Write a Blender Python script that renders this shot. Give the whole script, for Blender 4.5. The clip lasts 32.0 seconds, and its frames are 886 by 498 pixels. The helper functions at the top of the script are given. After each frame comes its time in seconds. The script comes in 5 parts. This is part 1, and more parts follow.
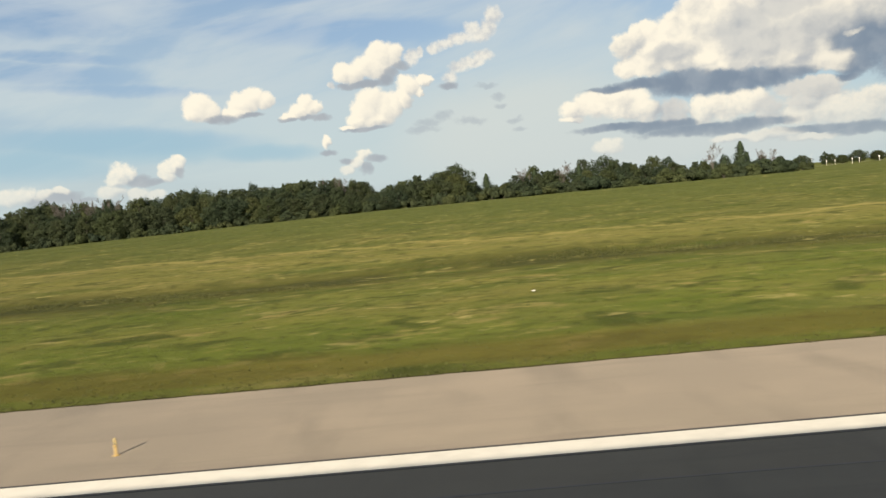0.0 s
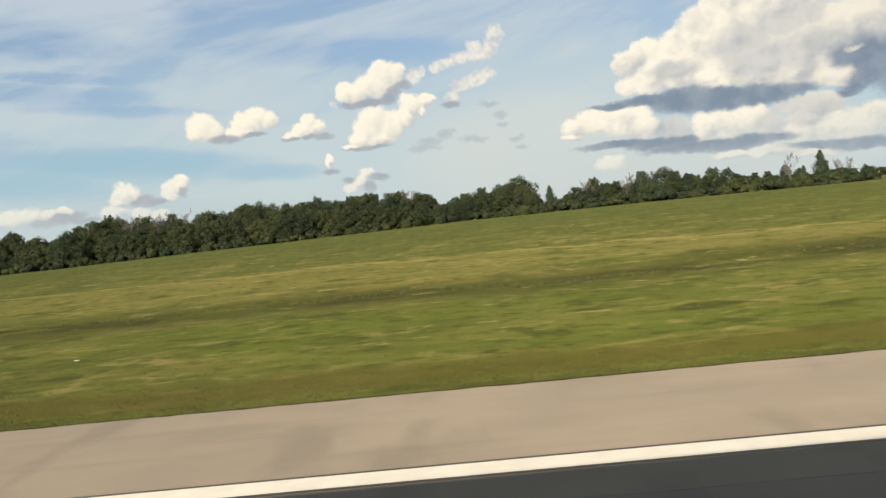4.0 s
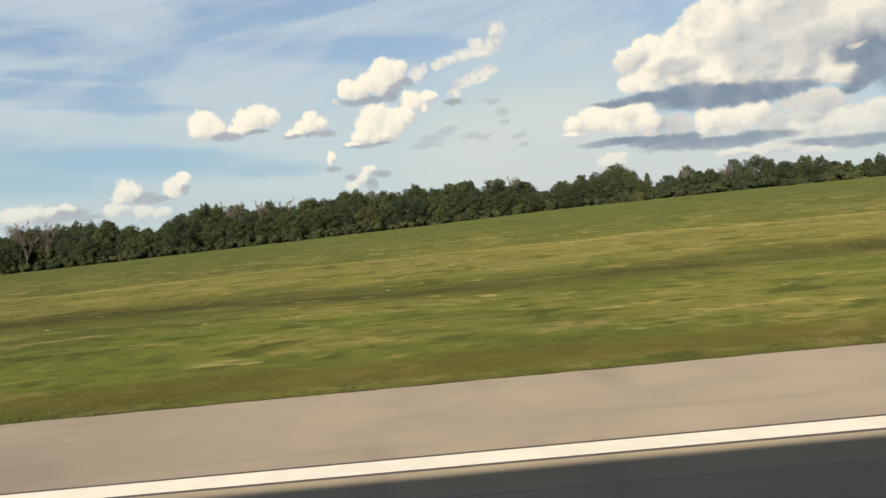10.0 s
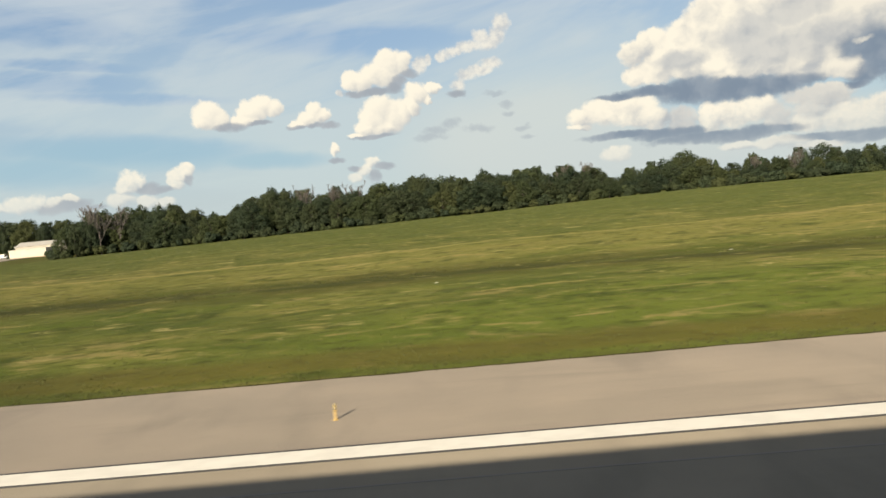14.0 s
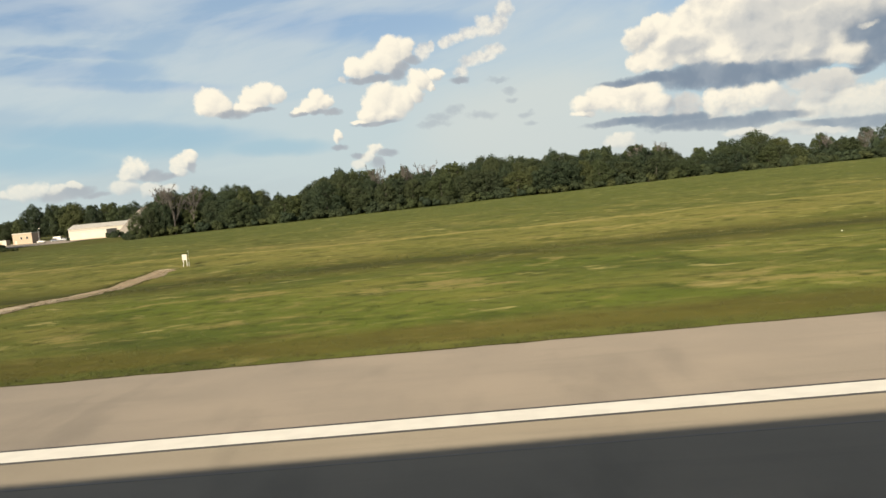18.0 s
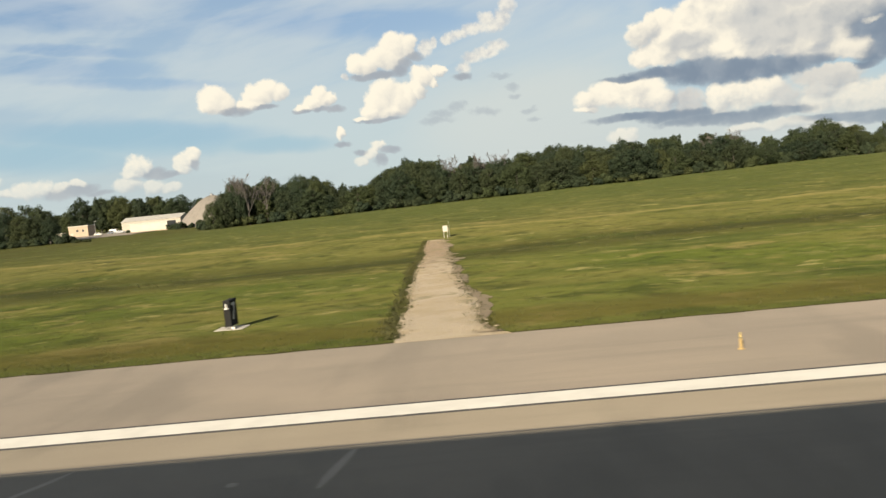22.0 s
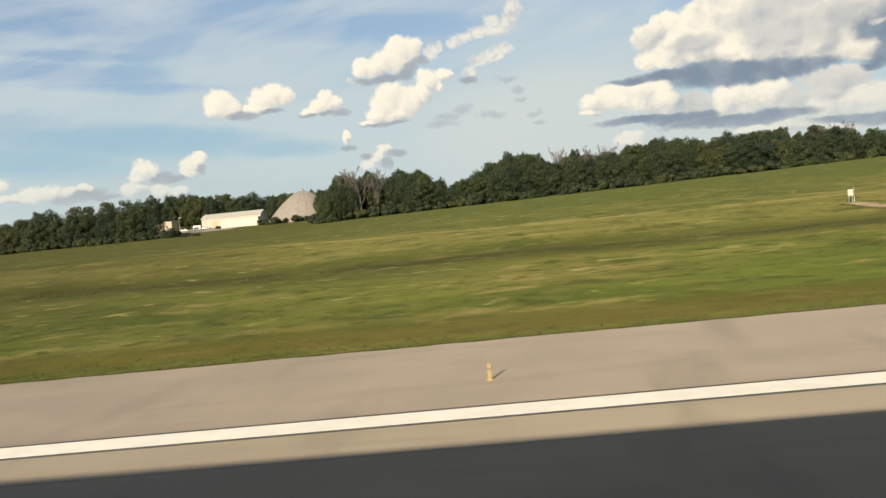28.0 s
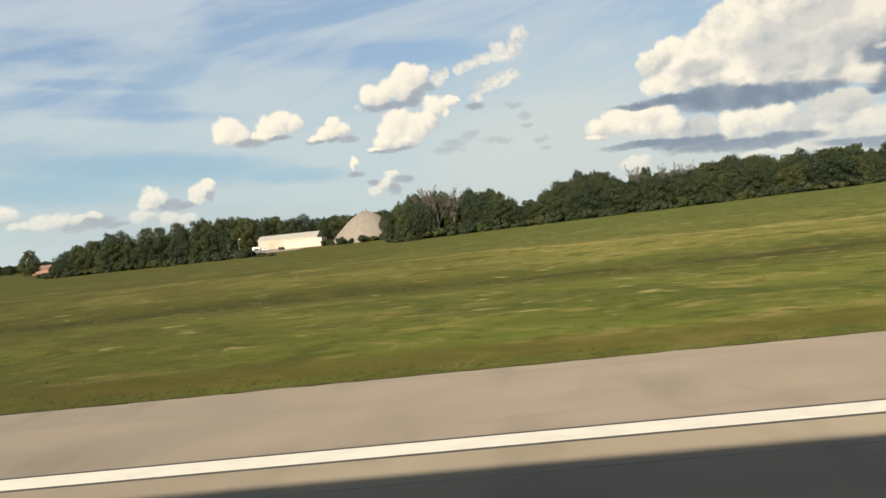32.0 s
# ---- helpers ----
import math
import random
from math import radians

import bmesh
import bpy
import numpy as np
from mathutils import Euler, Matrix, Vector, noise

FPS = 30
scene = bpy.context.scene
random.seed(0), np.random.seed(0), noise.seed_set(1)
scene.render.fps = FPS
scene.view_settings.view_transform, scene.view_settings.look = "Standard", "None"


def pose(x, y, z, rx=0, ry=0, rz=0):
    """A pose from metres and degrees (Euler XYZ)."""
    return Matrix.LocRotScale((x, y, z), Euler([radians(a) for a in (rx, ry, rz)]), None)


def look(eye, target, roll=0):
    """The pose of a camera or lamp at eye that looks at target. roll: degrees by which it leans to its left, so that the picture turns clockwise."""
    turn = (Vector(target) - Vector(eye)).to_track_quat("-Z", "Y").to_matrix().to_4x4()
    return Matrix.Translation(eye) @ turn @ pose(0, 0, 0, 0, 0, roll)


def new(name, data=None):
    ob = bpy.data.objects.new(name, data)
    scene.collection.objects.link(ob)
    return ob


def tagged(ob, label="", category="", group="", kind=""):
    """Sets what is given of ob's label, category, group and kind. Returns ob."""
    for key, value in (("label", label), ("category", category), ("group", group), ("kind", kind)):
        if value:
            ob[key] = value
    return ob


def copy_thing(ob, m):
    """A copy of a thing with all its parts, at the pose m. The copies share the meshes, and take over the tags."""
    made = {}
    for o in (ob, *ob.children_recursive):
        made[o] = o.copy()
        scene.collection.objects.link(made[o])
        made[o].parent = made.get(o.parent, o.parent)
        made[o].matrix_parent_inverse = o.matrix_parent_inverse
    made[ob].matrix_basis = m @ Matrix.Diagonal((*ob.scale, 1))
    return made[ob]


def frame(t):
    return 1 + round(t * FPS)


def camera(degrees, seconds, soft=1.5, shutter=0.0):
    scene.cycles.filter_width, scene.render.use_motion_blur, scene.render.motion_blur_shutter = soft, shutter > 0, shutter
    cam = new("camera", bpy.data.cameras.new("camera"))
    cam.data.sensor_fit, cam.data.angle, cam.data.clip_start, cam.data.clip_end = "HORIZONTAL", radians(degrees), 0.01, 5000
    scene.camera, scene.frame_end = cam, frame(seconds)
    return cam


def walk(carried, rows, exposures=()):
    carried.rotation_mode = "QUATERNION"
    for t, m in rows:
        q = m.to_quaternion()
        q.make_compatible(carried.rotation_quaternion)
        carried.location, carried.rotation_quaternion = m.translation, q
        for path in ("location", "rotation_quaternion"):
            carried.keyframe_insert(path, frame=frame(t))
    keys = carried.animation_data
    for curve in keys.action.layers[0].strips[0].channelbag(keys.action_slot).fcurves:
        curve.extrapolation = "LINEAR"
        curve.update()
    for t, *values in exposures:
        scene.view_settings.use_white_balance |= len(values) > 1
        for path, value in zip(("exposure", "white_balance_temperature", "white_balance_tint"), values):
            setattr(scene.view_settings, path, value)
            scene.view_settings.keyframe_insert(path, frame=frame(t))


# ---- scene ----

# ---- camera: seated by the window of an aircraft that rolls along the runway ----
PATH = [
    (0, 1.32, -0.363, 5.414, 1.473, -3.590, -5.321),
    (0.5, -2.30, -0.418, 5.417, 1.514, -3.415, -5.389),
    (1, -5.93, -0.473, 5.420, 1.509, -3.164, -5.395),
    (1.5, -9.57, -0.527, 5.422, 1.533, -2.942, -5.451),
    (2, -13.22, -0.580, 5.424, 1.517, -2.722, -5.494),
    (2.5, -16.91, -0.630, 5.426, 1.507, -2.583, -5.468),
    (3, -20.62, -0.679, 5.428, 1.517, -2.430, -5.402),
    (3.5, -24.37, -0.724, 5.428, 1.545, -2.397, -5.570),
    (5.5, -39.67, -0.869, 5.423, 1.564, -2.074, -5.704),
    (6, -43.54, -0.895, 5.419, 1.555, -2.109, -5.586),
    (6.5, -47.41, -0.917, 5.414, 1.588, -2.235, -5.762),
    (7, -51.29, -0.936, 5.408, 1.585, -2.271, -5.708),
    (7.5, -55.17, -0.952, 5.400, 1.601, -2.278, -5.691),
    (8, -59.04, -0.965, 5.390, 1.625, -2.271, -5.669),
    (8.5, -62.91, -0.976, 5.379, 1.652, -2.335, -5.632),
    (9, -66.77, -0.984, 5.365, 1.669, -2.438, -5.551),
    (9.5, -70.63, -0.990, 5.350, 1.690, -2.493, -5.638),
    (10, -74.48, -0.994, 5.333, 1.728, -2.504, -5.664),
    (10.5, -78.32, -0.995, 5.313, 1.771, -2.503, -5.660),
    (11, -82.17, -0.994, 5.291, 1.790, -2.549, -5.658),
    (11.5, -86.03, -0.989, 5.266, 1.828, -2.580, -5.615),
    (12, -89.91, -0.980, 5.240, 1.857, -2.667, -5.570),
    (12.5, -93.82, -0.968, 5.211, 1.892, -2.768, -5.532),
    (13, -97.76, -0.952, 5.182, 1.906, -2.892, -5.400),
    (13.5, -101.73, -0.931, 5.151, 1.920, -2.936, -5.361),
    (14, -105.72, -0.905, 5.119, 1.965, -3.025, -5.292),
    (14.5, -109.72, -0.876, 5.087, 1.993, -3.238, -5.263),
    (16.5, -125.51, -0.764, 4.957, 2.161, -3.577, -5.232),
    (17, -129.36, -0.748, 4.926, 2.191, -3.633, -5.258),
    (17.5, -133.19, -0.742, 4.895, 2.245, -3.775, -5.299),
    (18, -137.01, -0.747, 4.865, 2.273, -3.902, -5.344),
    (18.5, -140.84, -0.766, 4.836, 2.320, -3.924, -5.366),
    (19, -144.67, -0.797, 4.809, 2.360, -3.883, -5.390),
    (19.5, -148.53, -0.838, 4.782, 2.386, -3.884, -5.393),
    (20, -152.42, -0.883, 4.757, 2.384, -3.983, -5.356),
    (20.5, -156.32, -0.928, 4.733, 2.435, -4.100, -5.414),
    (21, -160.24, -0.969, 4.711, 2.487, -4.175, -5.520),
    (21.5, -164.15, -1.002, 4.690, 2.505, -4.216, -5.569),
    (22, -168.06, -1.022, 4.672, 2.526, -4.115, -5.568),
    (22.5, -171.95, -1.025, 4.655, 2.567, -4.097, -5.586),
    (23, -175.82, -1.008, 4.640, 2.577, -4.022, -5.697),
    (23.5, -179.68, -0.968, 4.627, 2.571, -3.961, -5.619),
    (24, -183.53, -0.909, 4.616, 2.587, -4.040, -5.694),
    (24.5, -187.37, -0.838, 4.607, 2.584, -3.994, -5.674),
    (25, -191.21, -0.757, 4.600, 2.697, -3.895, -5.777),
    (25.5, -195.06, -0.673, 4.595, 2.737, -4.000, -5.785),
    (27.5, -210.48, -0.387, 4.599, 2.871, -3.923, -5.709),
    (28, -214.32, -0.351, 4.605, 2.925, -3.842, -5.741),
    (28.5, -218.16, -0.331, 4.614, 2.958, -3.878, -5.676),
    (29, -221.98, -0.325, 4.623, 3.024, -3.821, -5.706),
    (29.5, -225.77, -0.332, 4.635, 3.085, -3.656, -5.711),
    (30, -229.56, -0.349, 4.647, 3.154, -3.496, -5.730),
    (30.5, -233.33, -0.374, 4.660, 3.168, -3.282, -5.769),
    (31, -237.09, -0.405, 4.674, 3.167, -2.749, -5.818),
    (31.5, -240.84, -0.440, 4.688, 3.190, -2.224, -5.941),
    (32, -244.60, -0.477, 4.702, 3.271, -2.038, -6.075),
]


def facing(yaw, pitch):
    y, p = radians(yaw), radians(pitch)
    return Vector((-math.sin(y) * math.cos(p), math.cos(y) * math.cos(p), math.sin(p)))


cam = camera(56.4, 32.0, soft=1.45, shutter=0.35)
walk(cam, [(t, look((x, y, z), Vector((x, y, z)) + 10 * facing(yaw, pitch), roll)) for t, x, y, z, yaw, pitch, roll in PATH])

# ---- light: late sun behind the window, sky with fair-weather cumulus ----
SUN_EL, SUN_AZ = 22.5, 200.0      # degrees; azimuth clockwise from +y
EXPOSURE = 1.45
scene.view_settings.exposure = EXPOSURE
sun_data = bpy.data.lights.new("sun", "SUN")
sun_data.energy, sun_data.angle, sun_data.color = 5.4, radians(0.53), (1.0, 0.87, 0.68)
sun = new("sun", sun_data)
sun_way = Vector((math.sin(radians(SUN_AZ)) * math.cos(radians(SUN_EL)), math.cos(radians(SUN_AZ)) * math.cos(radians(SUN_EL)), math.sin(radians(SUN_EL))))
sun.matrix_world = look((0, 0, 80), Vector((0, 0, 80)) - sun_way)

# puffs of cloud: azimuth, elevation and half sizes in degrees; sunlit heaps, shaded bases, grey bodies, thin wisps
PAIR_LIT = [(-16.8, 7.3, 1.05, 0.97), (-16.3, 7.1, 0.79, 0.75), (-17.2, 7.0, 0.62, 0.62), (-14.8, 6.9, 0.79, 0.44), (-14.0, 7.4, 1.10, 0.70), (-13.3, 7.8, 0.83, 0.75), (-12.7, 7.6, 0.79, 0.61), (-14.4, 7.0, 0.97, 0.48)]
PAIR_DARK = [(-15.4, 6.6, 1.01, 0.35), (-16.1, 6.5, 0.55, 0.27), (-13.8, 6.6, 0.93, 0.19)]
CAP_LIT = [(-9.9, 7.1, 0.57, 0.62), (-10.4, 6.7, 0.84, 0.53), (-9.5, 6.8, 0.70, 0.48), (-11.0, 6.4, 0.44, 0.26)]
CAP_DARK = [(-8.8, 6.1, 0.51, 0.23), (-11.1, 6.2, 0.47, 0.16), (-9.8, 6.2, 0.86, 0.16)]
UPPER_LIT = [(-4.5, 9.9, 1.13, 1.05), (-3.7, 9.9, 0.70, 0.79), (-5.5, 9.3, 0.96, 0.83), (-6.6, 8.9, 0.96, 0.70), (-7.2, 8.9, 0.57, 0.66), (-4.9, 9.2, 1.14, 0.79)]
UPPER_DARK = [(-5.9, 8.1, 1.55, 0.23), (-4.3, 8.3, 0.62, 0.35), (-3.2, 9.1, 0.54, 0.27), (-3.9, 8.7, 0.54, 0.39), (-7.0, 8.1, 0.54, 0.16)]
LOWER_LIT = [(-5.4, 6.9, 1.10, 0.97), (-4.6, 6.4, 1.06, 1.06), (-5.9, 6.3, 1.01, 0.88), (-6.5, 5.8, 0.84, 0.48), (-3.9, 6.6, 0.62, 0.88), (-7.2, 5.4, 0.57, 0.18), (-5.2, 5.8, 1.23, 0.48), (-2.8, 7.8, 0.83, 0.70), (-3.2, 7.0, 0.53, 0.79), (-1.7, 8.0, 0.70, 0.35), (-2.1, 7.4, 0.40, 0.40)]
LOWER_DARK = [(-6.0, 5.2, 1.40, 0.16)]
SPECKS_LIT = [(-8.8, 4.5, 0.31, 0.47), (-6.3, 3.5, 0.55, 0.35), (-6.8, 3.0, 0.51, 0.43), (-7.4, 2.5, 0.51, 0.35)]
SPECKS_DARK = [(-8.7, 3.7, 0.47, 0.20), (-5.4, 3.1, 0.59, 0.23), (-7.5, 3.1, 0.47, 0.20), (-6.2, 2.5, 0.35, 0.43)]
RAGS_LIT = [(3.4, 11.8, 0.50, 0.54), (3.0, 11.1, 0.54, 0.54), (2.4, 10.7, 0.69, 0.46), (1.8, 11.1, 0.46, 0.46), (1.0, 10.5, 0.85, 0.35), (0.0, 10.3, 0.69, 0.31), (-0.8, 10.0, 0.46, 0.27), (2.4, 9.3, 0.70, 0.35), (1.6, 8.9, 0.70, 0.35), (0.8, 8.6, 0.62, 0.35), (-0.0, 8.1, 0.54, 0.35), (-2.4, 9.6, 0.42, 0.42), (-1.9, 9.9, 0.23, 0.39), (-8.0, 8.2, 0.23, 0.23)]
RAGS_DARK = [(-0.1, 7.5, 0.54, 0.23)]
RAGS_WISP = [(-1.7, 5.2, 0.70, 0.27), (-2.1, 4.8, 0.94, 0.20), (-0.6, 5.5, 0.62, 0.27), (1.3, 5.0, 0.86, 0.23), (2.6, 7.3, 0.62, 0.16), (3.3, 6.5, 0.39, 0.19), (4.2, 4.8, 0.55, 0.16), (4.5, 4.2, 0.39, 0.16), (3.3, 5.9, 0.31, 0.16)]
LEFT_LIT = [(-22.3, 3.4, 0.71, 0.71), (-21.7, 3.5, 0.53, 0.53), (-22.6, 3.0, 0.53, 0.44), (-19.1, 3.5, 0.57, 0.53), (-18.6, 3.9, 0.53, 0.49), (-19.3, 3.0, 0.49, 0.40), (-22.9, 2.2, 0.88, 0.49), (-21.2, 2.0, 0.71, 0.44), (-20.2, 1.8, 0.62, 0.31)]
LEFT_DARK = [(-21.2, 2.9, 0.70, 0.35), (-20.4, 2.7, 0.98, 0.20), (-18.5, 3.3, 0.35, 0.47)]
FARLEFT_LIT = [(-28.6, 2.4, 0.94, 0.51), (-27.8, 2.5, 0.63, 0.47), (-25.9, 2.5, 0.55, 0.23), (-26.8, 2.4, 0.55, 0.31), (-31.3, 3.0, 1.17, 0.55), (-30.1, 2.3, 0.70, 0.31)]
FARLEFT_DARK = [(-26.7, 2.1, 1.17, 0.39), (-25.6, 2.2, 0.86, 0.31), (-24.7, 1.9, 0.78, 0.16), (-32.0, 2.8, 1.17, 0.39)]
GREAT_LIT = [(11.9, 8.8, 0.85, 0.93), (12.7, 9.3, 0.93, 0.77), (13.5, 9.5, 0.85, 0.70), (14.1, 8.5, 1.55, 1.55), (11.9, 7.4, 0.78, 0.62), (13.3, 7.5, 1.55, 0.78), (15.2, 9.1, 1.55, 1.35), (16.6, 10.2, 1.35, 1.54), (17.9, 10.8, 1.35, 1.54), (18.9, 11.2, 1.92, 1.92), (20.6, 11.4, 1.92, 1.73), (17.0, 8.5, 2.33, 1.86), (16.2, 7.4, 2.72, 0.70), (19.8, 8.8, 3.10, 2.25), (19.6, 6.9, 3.11, 0.58), (22.6, 7.0, 2.33, 1.09), (23.7, 6.3, 1.95, 0.70), (24.8, 6.3, 1.01, 0.78), (22.8, 9.3, 3.09, 2.32), (25.3, 9.3, 2.32, 1.55)]
GREAT_DARK = [(10.9, 6.1, 1.56, 0.23), (13.2, 6.2, 2.34, 0.39), (15.7, 6.0, 2.34, 0.78), (18.1, 5.8, 2.73, 0.90), (20.5, 5.7, 2.34, 0.74), (22.3, 5.8, 1.56, 0.39), (25.2, 7.3, 1.32, 1.01), (26.4, 7.3, 1.63, 1.63), (25.7, 5.8, 1.17, 0.70), (28.2, 7.3, 1.94, 2.33), (25.2, 5.1, 0.78, 0.27)]
GREAT_GREY = [(19.4, 8.6, 1.55, 1.55), (20.4, 7.8, 1.94, 0.85), (22.0, 8.0, 1.94, 0.97), (21.9, 9.9, 1.93, 0.69), (23.4, 8.5, 1.94, 0.78), (14.9, 7.9, 1.16, 0.54)]
CROWN_LIT = [(27.2, 9.3, 2.32, 1.55), (23.0, 12.3, 4.98, 1.91), (28.5, 11.2, 4.61, 2.31), (21.6, 9.1, 0.62, 0.27), (25.7, 7.7, 0.70, 0.23)]
BANK_LIT = [(9.7, 5.2, 1.56, 0.86), (11.6, 5.1, 1.95, 0.90), (8.2, 5.0, 0.86, 0.59), (12.7, 4.6, 1.41, 0.74), (8.1, 4.4, 0.78, 0.23), (16.6, 4.1, 0.86, 0.86), (18.0, 4.2, 1.76, 0.86), (19.4, 4.2, 1.64, 0.78), (22.4, 3.2, 1.17, 0.70), (23.4, 4.4, 1.56, 0.47), (24.3, 3.3, 1.96, 0.94), (25.9, 3.2, 1.96, 0.94), (27.1, 3.3, 1.76, 0.94), (29.1, 3.2, 2.35, 1.37)]
BANK_DARK = [(11.5, 3.6, 2.74, 0.23), (14.0, 3.4, 2.35, 0.39), (15.8, 2.9, 2.74, 0.35), (18.6, 2.8, 2.35, 0.39), (21.0, 2.9, 1.57, 0.27), (23.6, 2.1, 3.13, 0.27), (26.7, 1.8, 2.74, 0.31)]
BANK_GREY = [(14.7, 4.2, 1.02, 0.86), (20.6, 3.7, 0.78, 0.86), (23.1, 4.7, 2.15, 0.55), (22.7, 3.9, 1.17, 0.47)]
LOW_LIT = [(10.4, 2.4, 0.98, 0.47), (20.6, 2.0, 1.96, 0.35), (18.2, 2.1, 1.17, 0.27), (22.9, 1.6, 1.57, 0.24)]
LIT = (PAIR_LIT + CAP_LIT + UPPER_LIT + LOWER_LIT + SPECKS_LIT + LEFT_LIT + FARLEFT_LIT + GREAT_LIT + CROWN_LIT + BANK_LIT + LOW_LIT + GREAT_GREY + BANK_GREY)
DARK = (PAIR_DARK + CAP_DARK + UPPER_DARK + LOWER_DARK + SPECKS_DARK + RAGS_DARK + LEFT_DARK + FARLEFT_DARK + GREAT_DARK + BANK_DARK)
GREY = GREAT_GREY + BANK_GREY


class Net:
    """Short-hand for node trees."""

    def __init__(self, tree):
        self.tree = tree
        self.tree.nodes.clear()

    def node(self, kind, inputs=(), **settings):
        n = self.tree.nodes.new(kind)
        for key, value in settings.items():
            setattr(n, key, value)
        for key, value in (inputs.items() if isinstance(inputs, dict) else enumerate(inputs)):
            if value is None:
                continue
            if isinstance(value, bpy.types.NodeSocket):
                self.tree.links.new(value, n.inputs[key])
            else:
                n.inputs[key].default_value = value
        return n

    def math(self, op, *args, clamp=False):
        return self.node("ShaderNodeMath", args, operation=op, use_clamp=clamp).outputs[0]

    def vec(self, op, *args):
        n = self.node("ShaderNodeVectorMath", args, operation=op)
        return n.outputs[1] if op in ("LENGTH", "DOT_PRODUCT", "DISTANCE") else n.outputs[0]

    def noise(self, where, scale, detail=4, rough=0.55, warp=0.0):
        n = self.node("ShaderNodeTexNoise", {"Vector": where, "Scale": scale, "Detail": detail, "Roughness": rough, "Distortion": warp})
        return n.outputs[0]

    def noise_vec(self, where, scale, detail=4, rough=0.55):
        n = self.node("ShaderNodeTexNoise", {"Vector": where, "Scale": scale, "Detail": detail, "Roughness": rough})
        return n.outputs[1]

    def mix(self, fac, a, b):
        n = self.node("ShaderNodeMix", data_type="RGBA")
        for socket, value in ((n.inputs[0], fac), (n.inputs[6], a), (n.inputs[7], b)):
            if isinstance(value, bpy.types.NodeSocket):
                self.tree.links.new(value, socket)
            else:
                socket.default_value = value if isinstance(value, (int, float)) else (*value[:3], 1)
        return n.outputs[2]

    def ramp(self, value, low, high, out_low=0.0, out_high=1.0, smooth=True):
        n = self.node("ShaderNodeMapRange", {0: value, 1: low, 2: high, 3: out_low, 4: out_high})
        n.interpolation_type = "SMOOTHSTEP" if smooth else "LINEAR"
        return n.outputs[0]

    def scaled(self, where, sx, sy, sz):
        return self.vec("MULTIPLY", where, (sx, sy, sz))


world = bpy.data.worlds.new("sky")
scene.world = world
world.use_nodes = True
net = Net(world.node_tree)
sky = net.node("ShaderNodeTexSky", sky_type="NISHITA", sun_disc=False, sun_elevation=radians(SUN_EL), sun_rotation=radians(SUN_AZ),
               altitude=250, air_density=1.0, dust_density=1.2, ozone_density=1.2)
way = net.node("ShaderNodeTexCoord").outputs["Generated"]
sep = net.node("ShaderNodeSeparateXYZ", (way,))
azim = net.math("MULTIPLY", net.math("ARCTAN2", sep.outputs[0], sep.outputs[1]), 57.2958)
elev = net.math("MULTIPLY", net.math("ARCSINE", sep.outputs[2]), 57.2958)
flat = net.node("ShaderNodeCombineXYZ", (azim, elev, 0.0)).outputs[0]
wob1 = net.vec("MULTIPLY", net.vec("SUBTRACT", net.noise_vec(flat, 0.7, 2, 0.5), (0.5, 0.5, 0.5)), (0.9, 0.7, 0))
wob2 = net.vec("MULTIPLY", net.vec("SUBTRACT", net.noise_vec(flat, 2.4, 4, 0.6), (0.5, 0.5, 0.5)), (0.42, 0.36, 0))
bent = net.vec("ADD", flat, net.vec("ADD", wob1, wob2))
calm = net.vec("ADD", flat, net.vec("ADD", wob1, net.vec("MULTIPLY", wob2, (0.8, 0.5, 0))))


def heap(puffs, where, blend=0.25):
    """How deep a direction lies inside the puffs, which melt into one another: 1 at a centre, 0 at a rim."""
    best = None
    for a, e, ra, re in puffs:
        d = net.vec("MULTIPLY", net.vec("SUBTRACT", where, (a, e, 0)), (1 / ra, 1 / re, 0))
        q = net.vec("DOT_PRODUCT", d, d)
        best = q if best is None else net.math("SMOOTH_MIN", best, q, blend)
    return net.math("SUBTRACT", 1.0, best)


def billow(where, scale):
    """Rounded heads of a cumulus: high in the middle of each cell."""
    n = net.node("ShaderNodeTexVoronoi", {"Vector": where, "Scale": scale, "Smoothness": 0.6}, feature="SMOOTH_F1", voronoi_dimensions="2D")
    return net.math("SUBTRACT", 0.42, n.outputs["Distance"])


TOWARDS_SUN = (-0.22, 0.30, 0)
lit_raw = heap(LIT, bent)
lit_sun = heap(LIT, net.vec("ADD", bent, TOWARDS_SUN))
dark = heap(DARK, calm)
grey = heap(GREY, calm)
rags, wisps = heap(RAGS_LIT, bent, 1.0), heap(RAGS_WISP, bent)
fine = net.math("SUBTRACT", net.noise(flat, 3.0, 5, 0.6), 0.5)
shifted = net.vec("ADD", calm, net.vec("MULTIPLY", TOWARDS_SUN, (0.5, 0.5, 0)))
knobs = net.math("ADD", net.math("MULTIPLY", billow(calm, 0.55), 0.7), net.math("MULTIPLY", billow(calm, 1.4), 0.3))
knobs_sun = net.math("ADD", net.math("MULTIPLY", billow(shifted, 0.55), 0.7), net.math("MULTIPLY", billow(shifted, 1.4), 0.3))
relief = net.math("SUBTRACT", knobs, knobs_sun)
lit = net.math("ADD", lit_raw, net.math("ADD", net.math("MULTIPLY", knobs, 0.9), net.math("MULTIPLY", fine, 0.7)))
soft_low = net.ramp(elev, 2.0, 7.0, 0.42, 0.26)
lit_a = net.node("ShaderNodeMapRange", {0: lit, 1: net.math("MULTIPLY", soft_low, -1.6), 2: net.math("ADD", soft_low, 0.12)}, interpolation_type="SMOOTHSTEP").outputs[0]
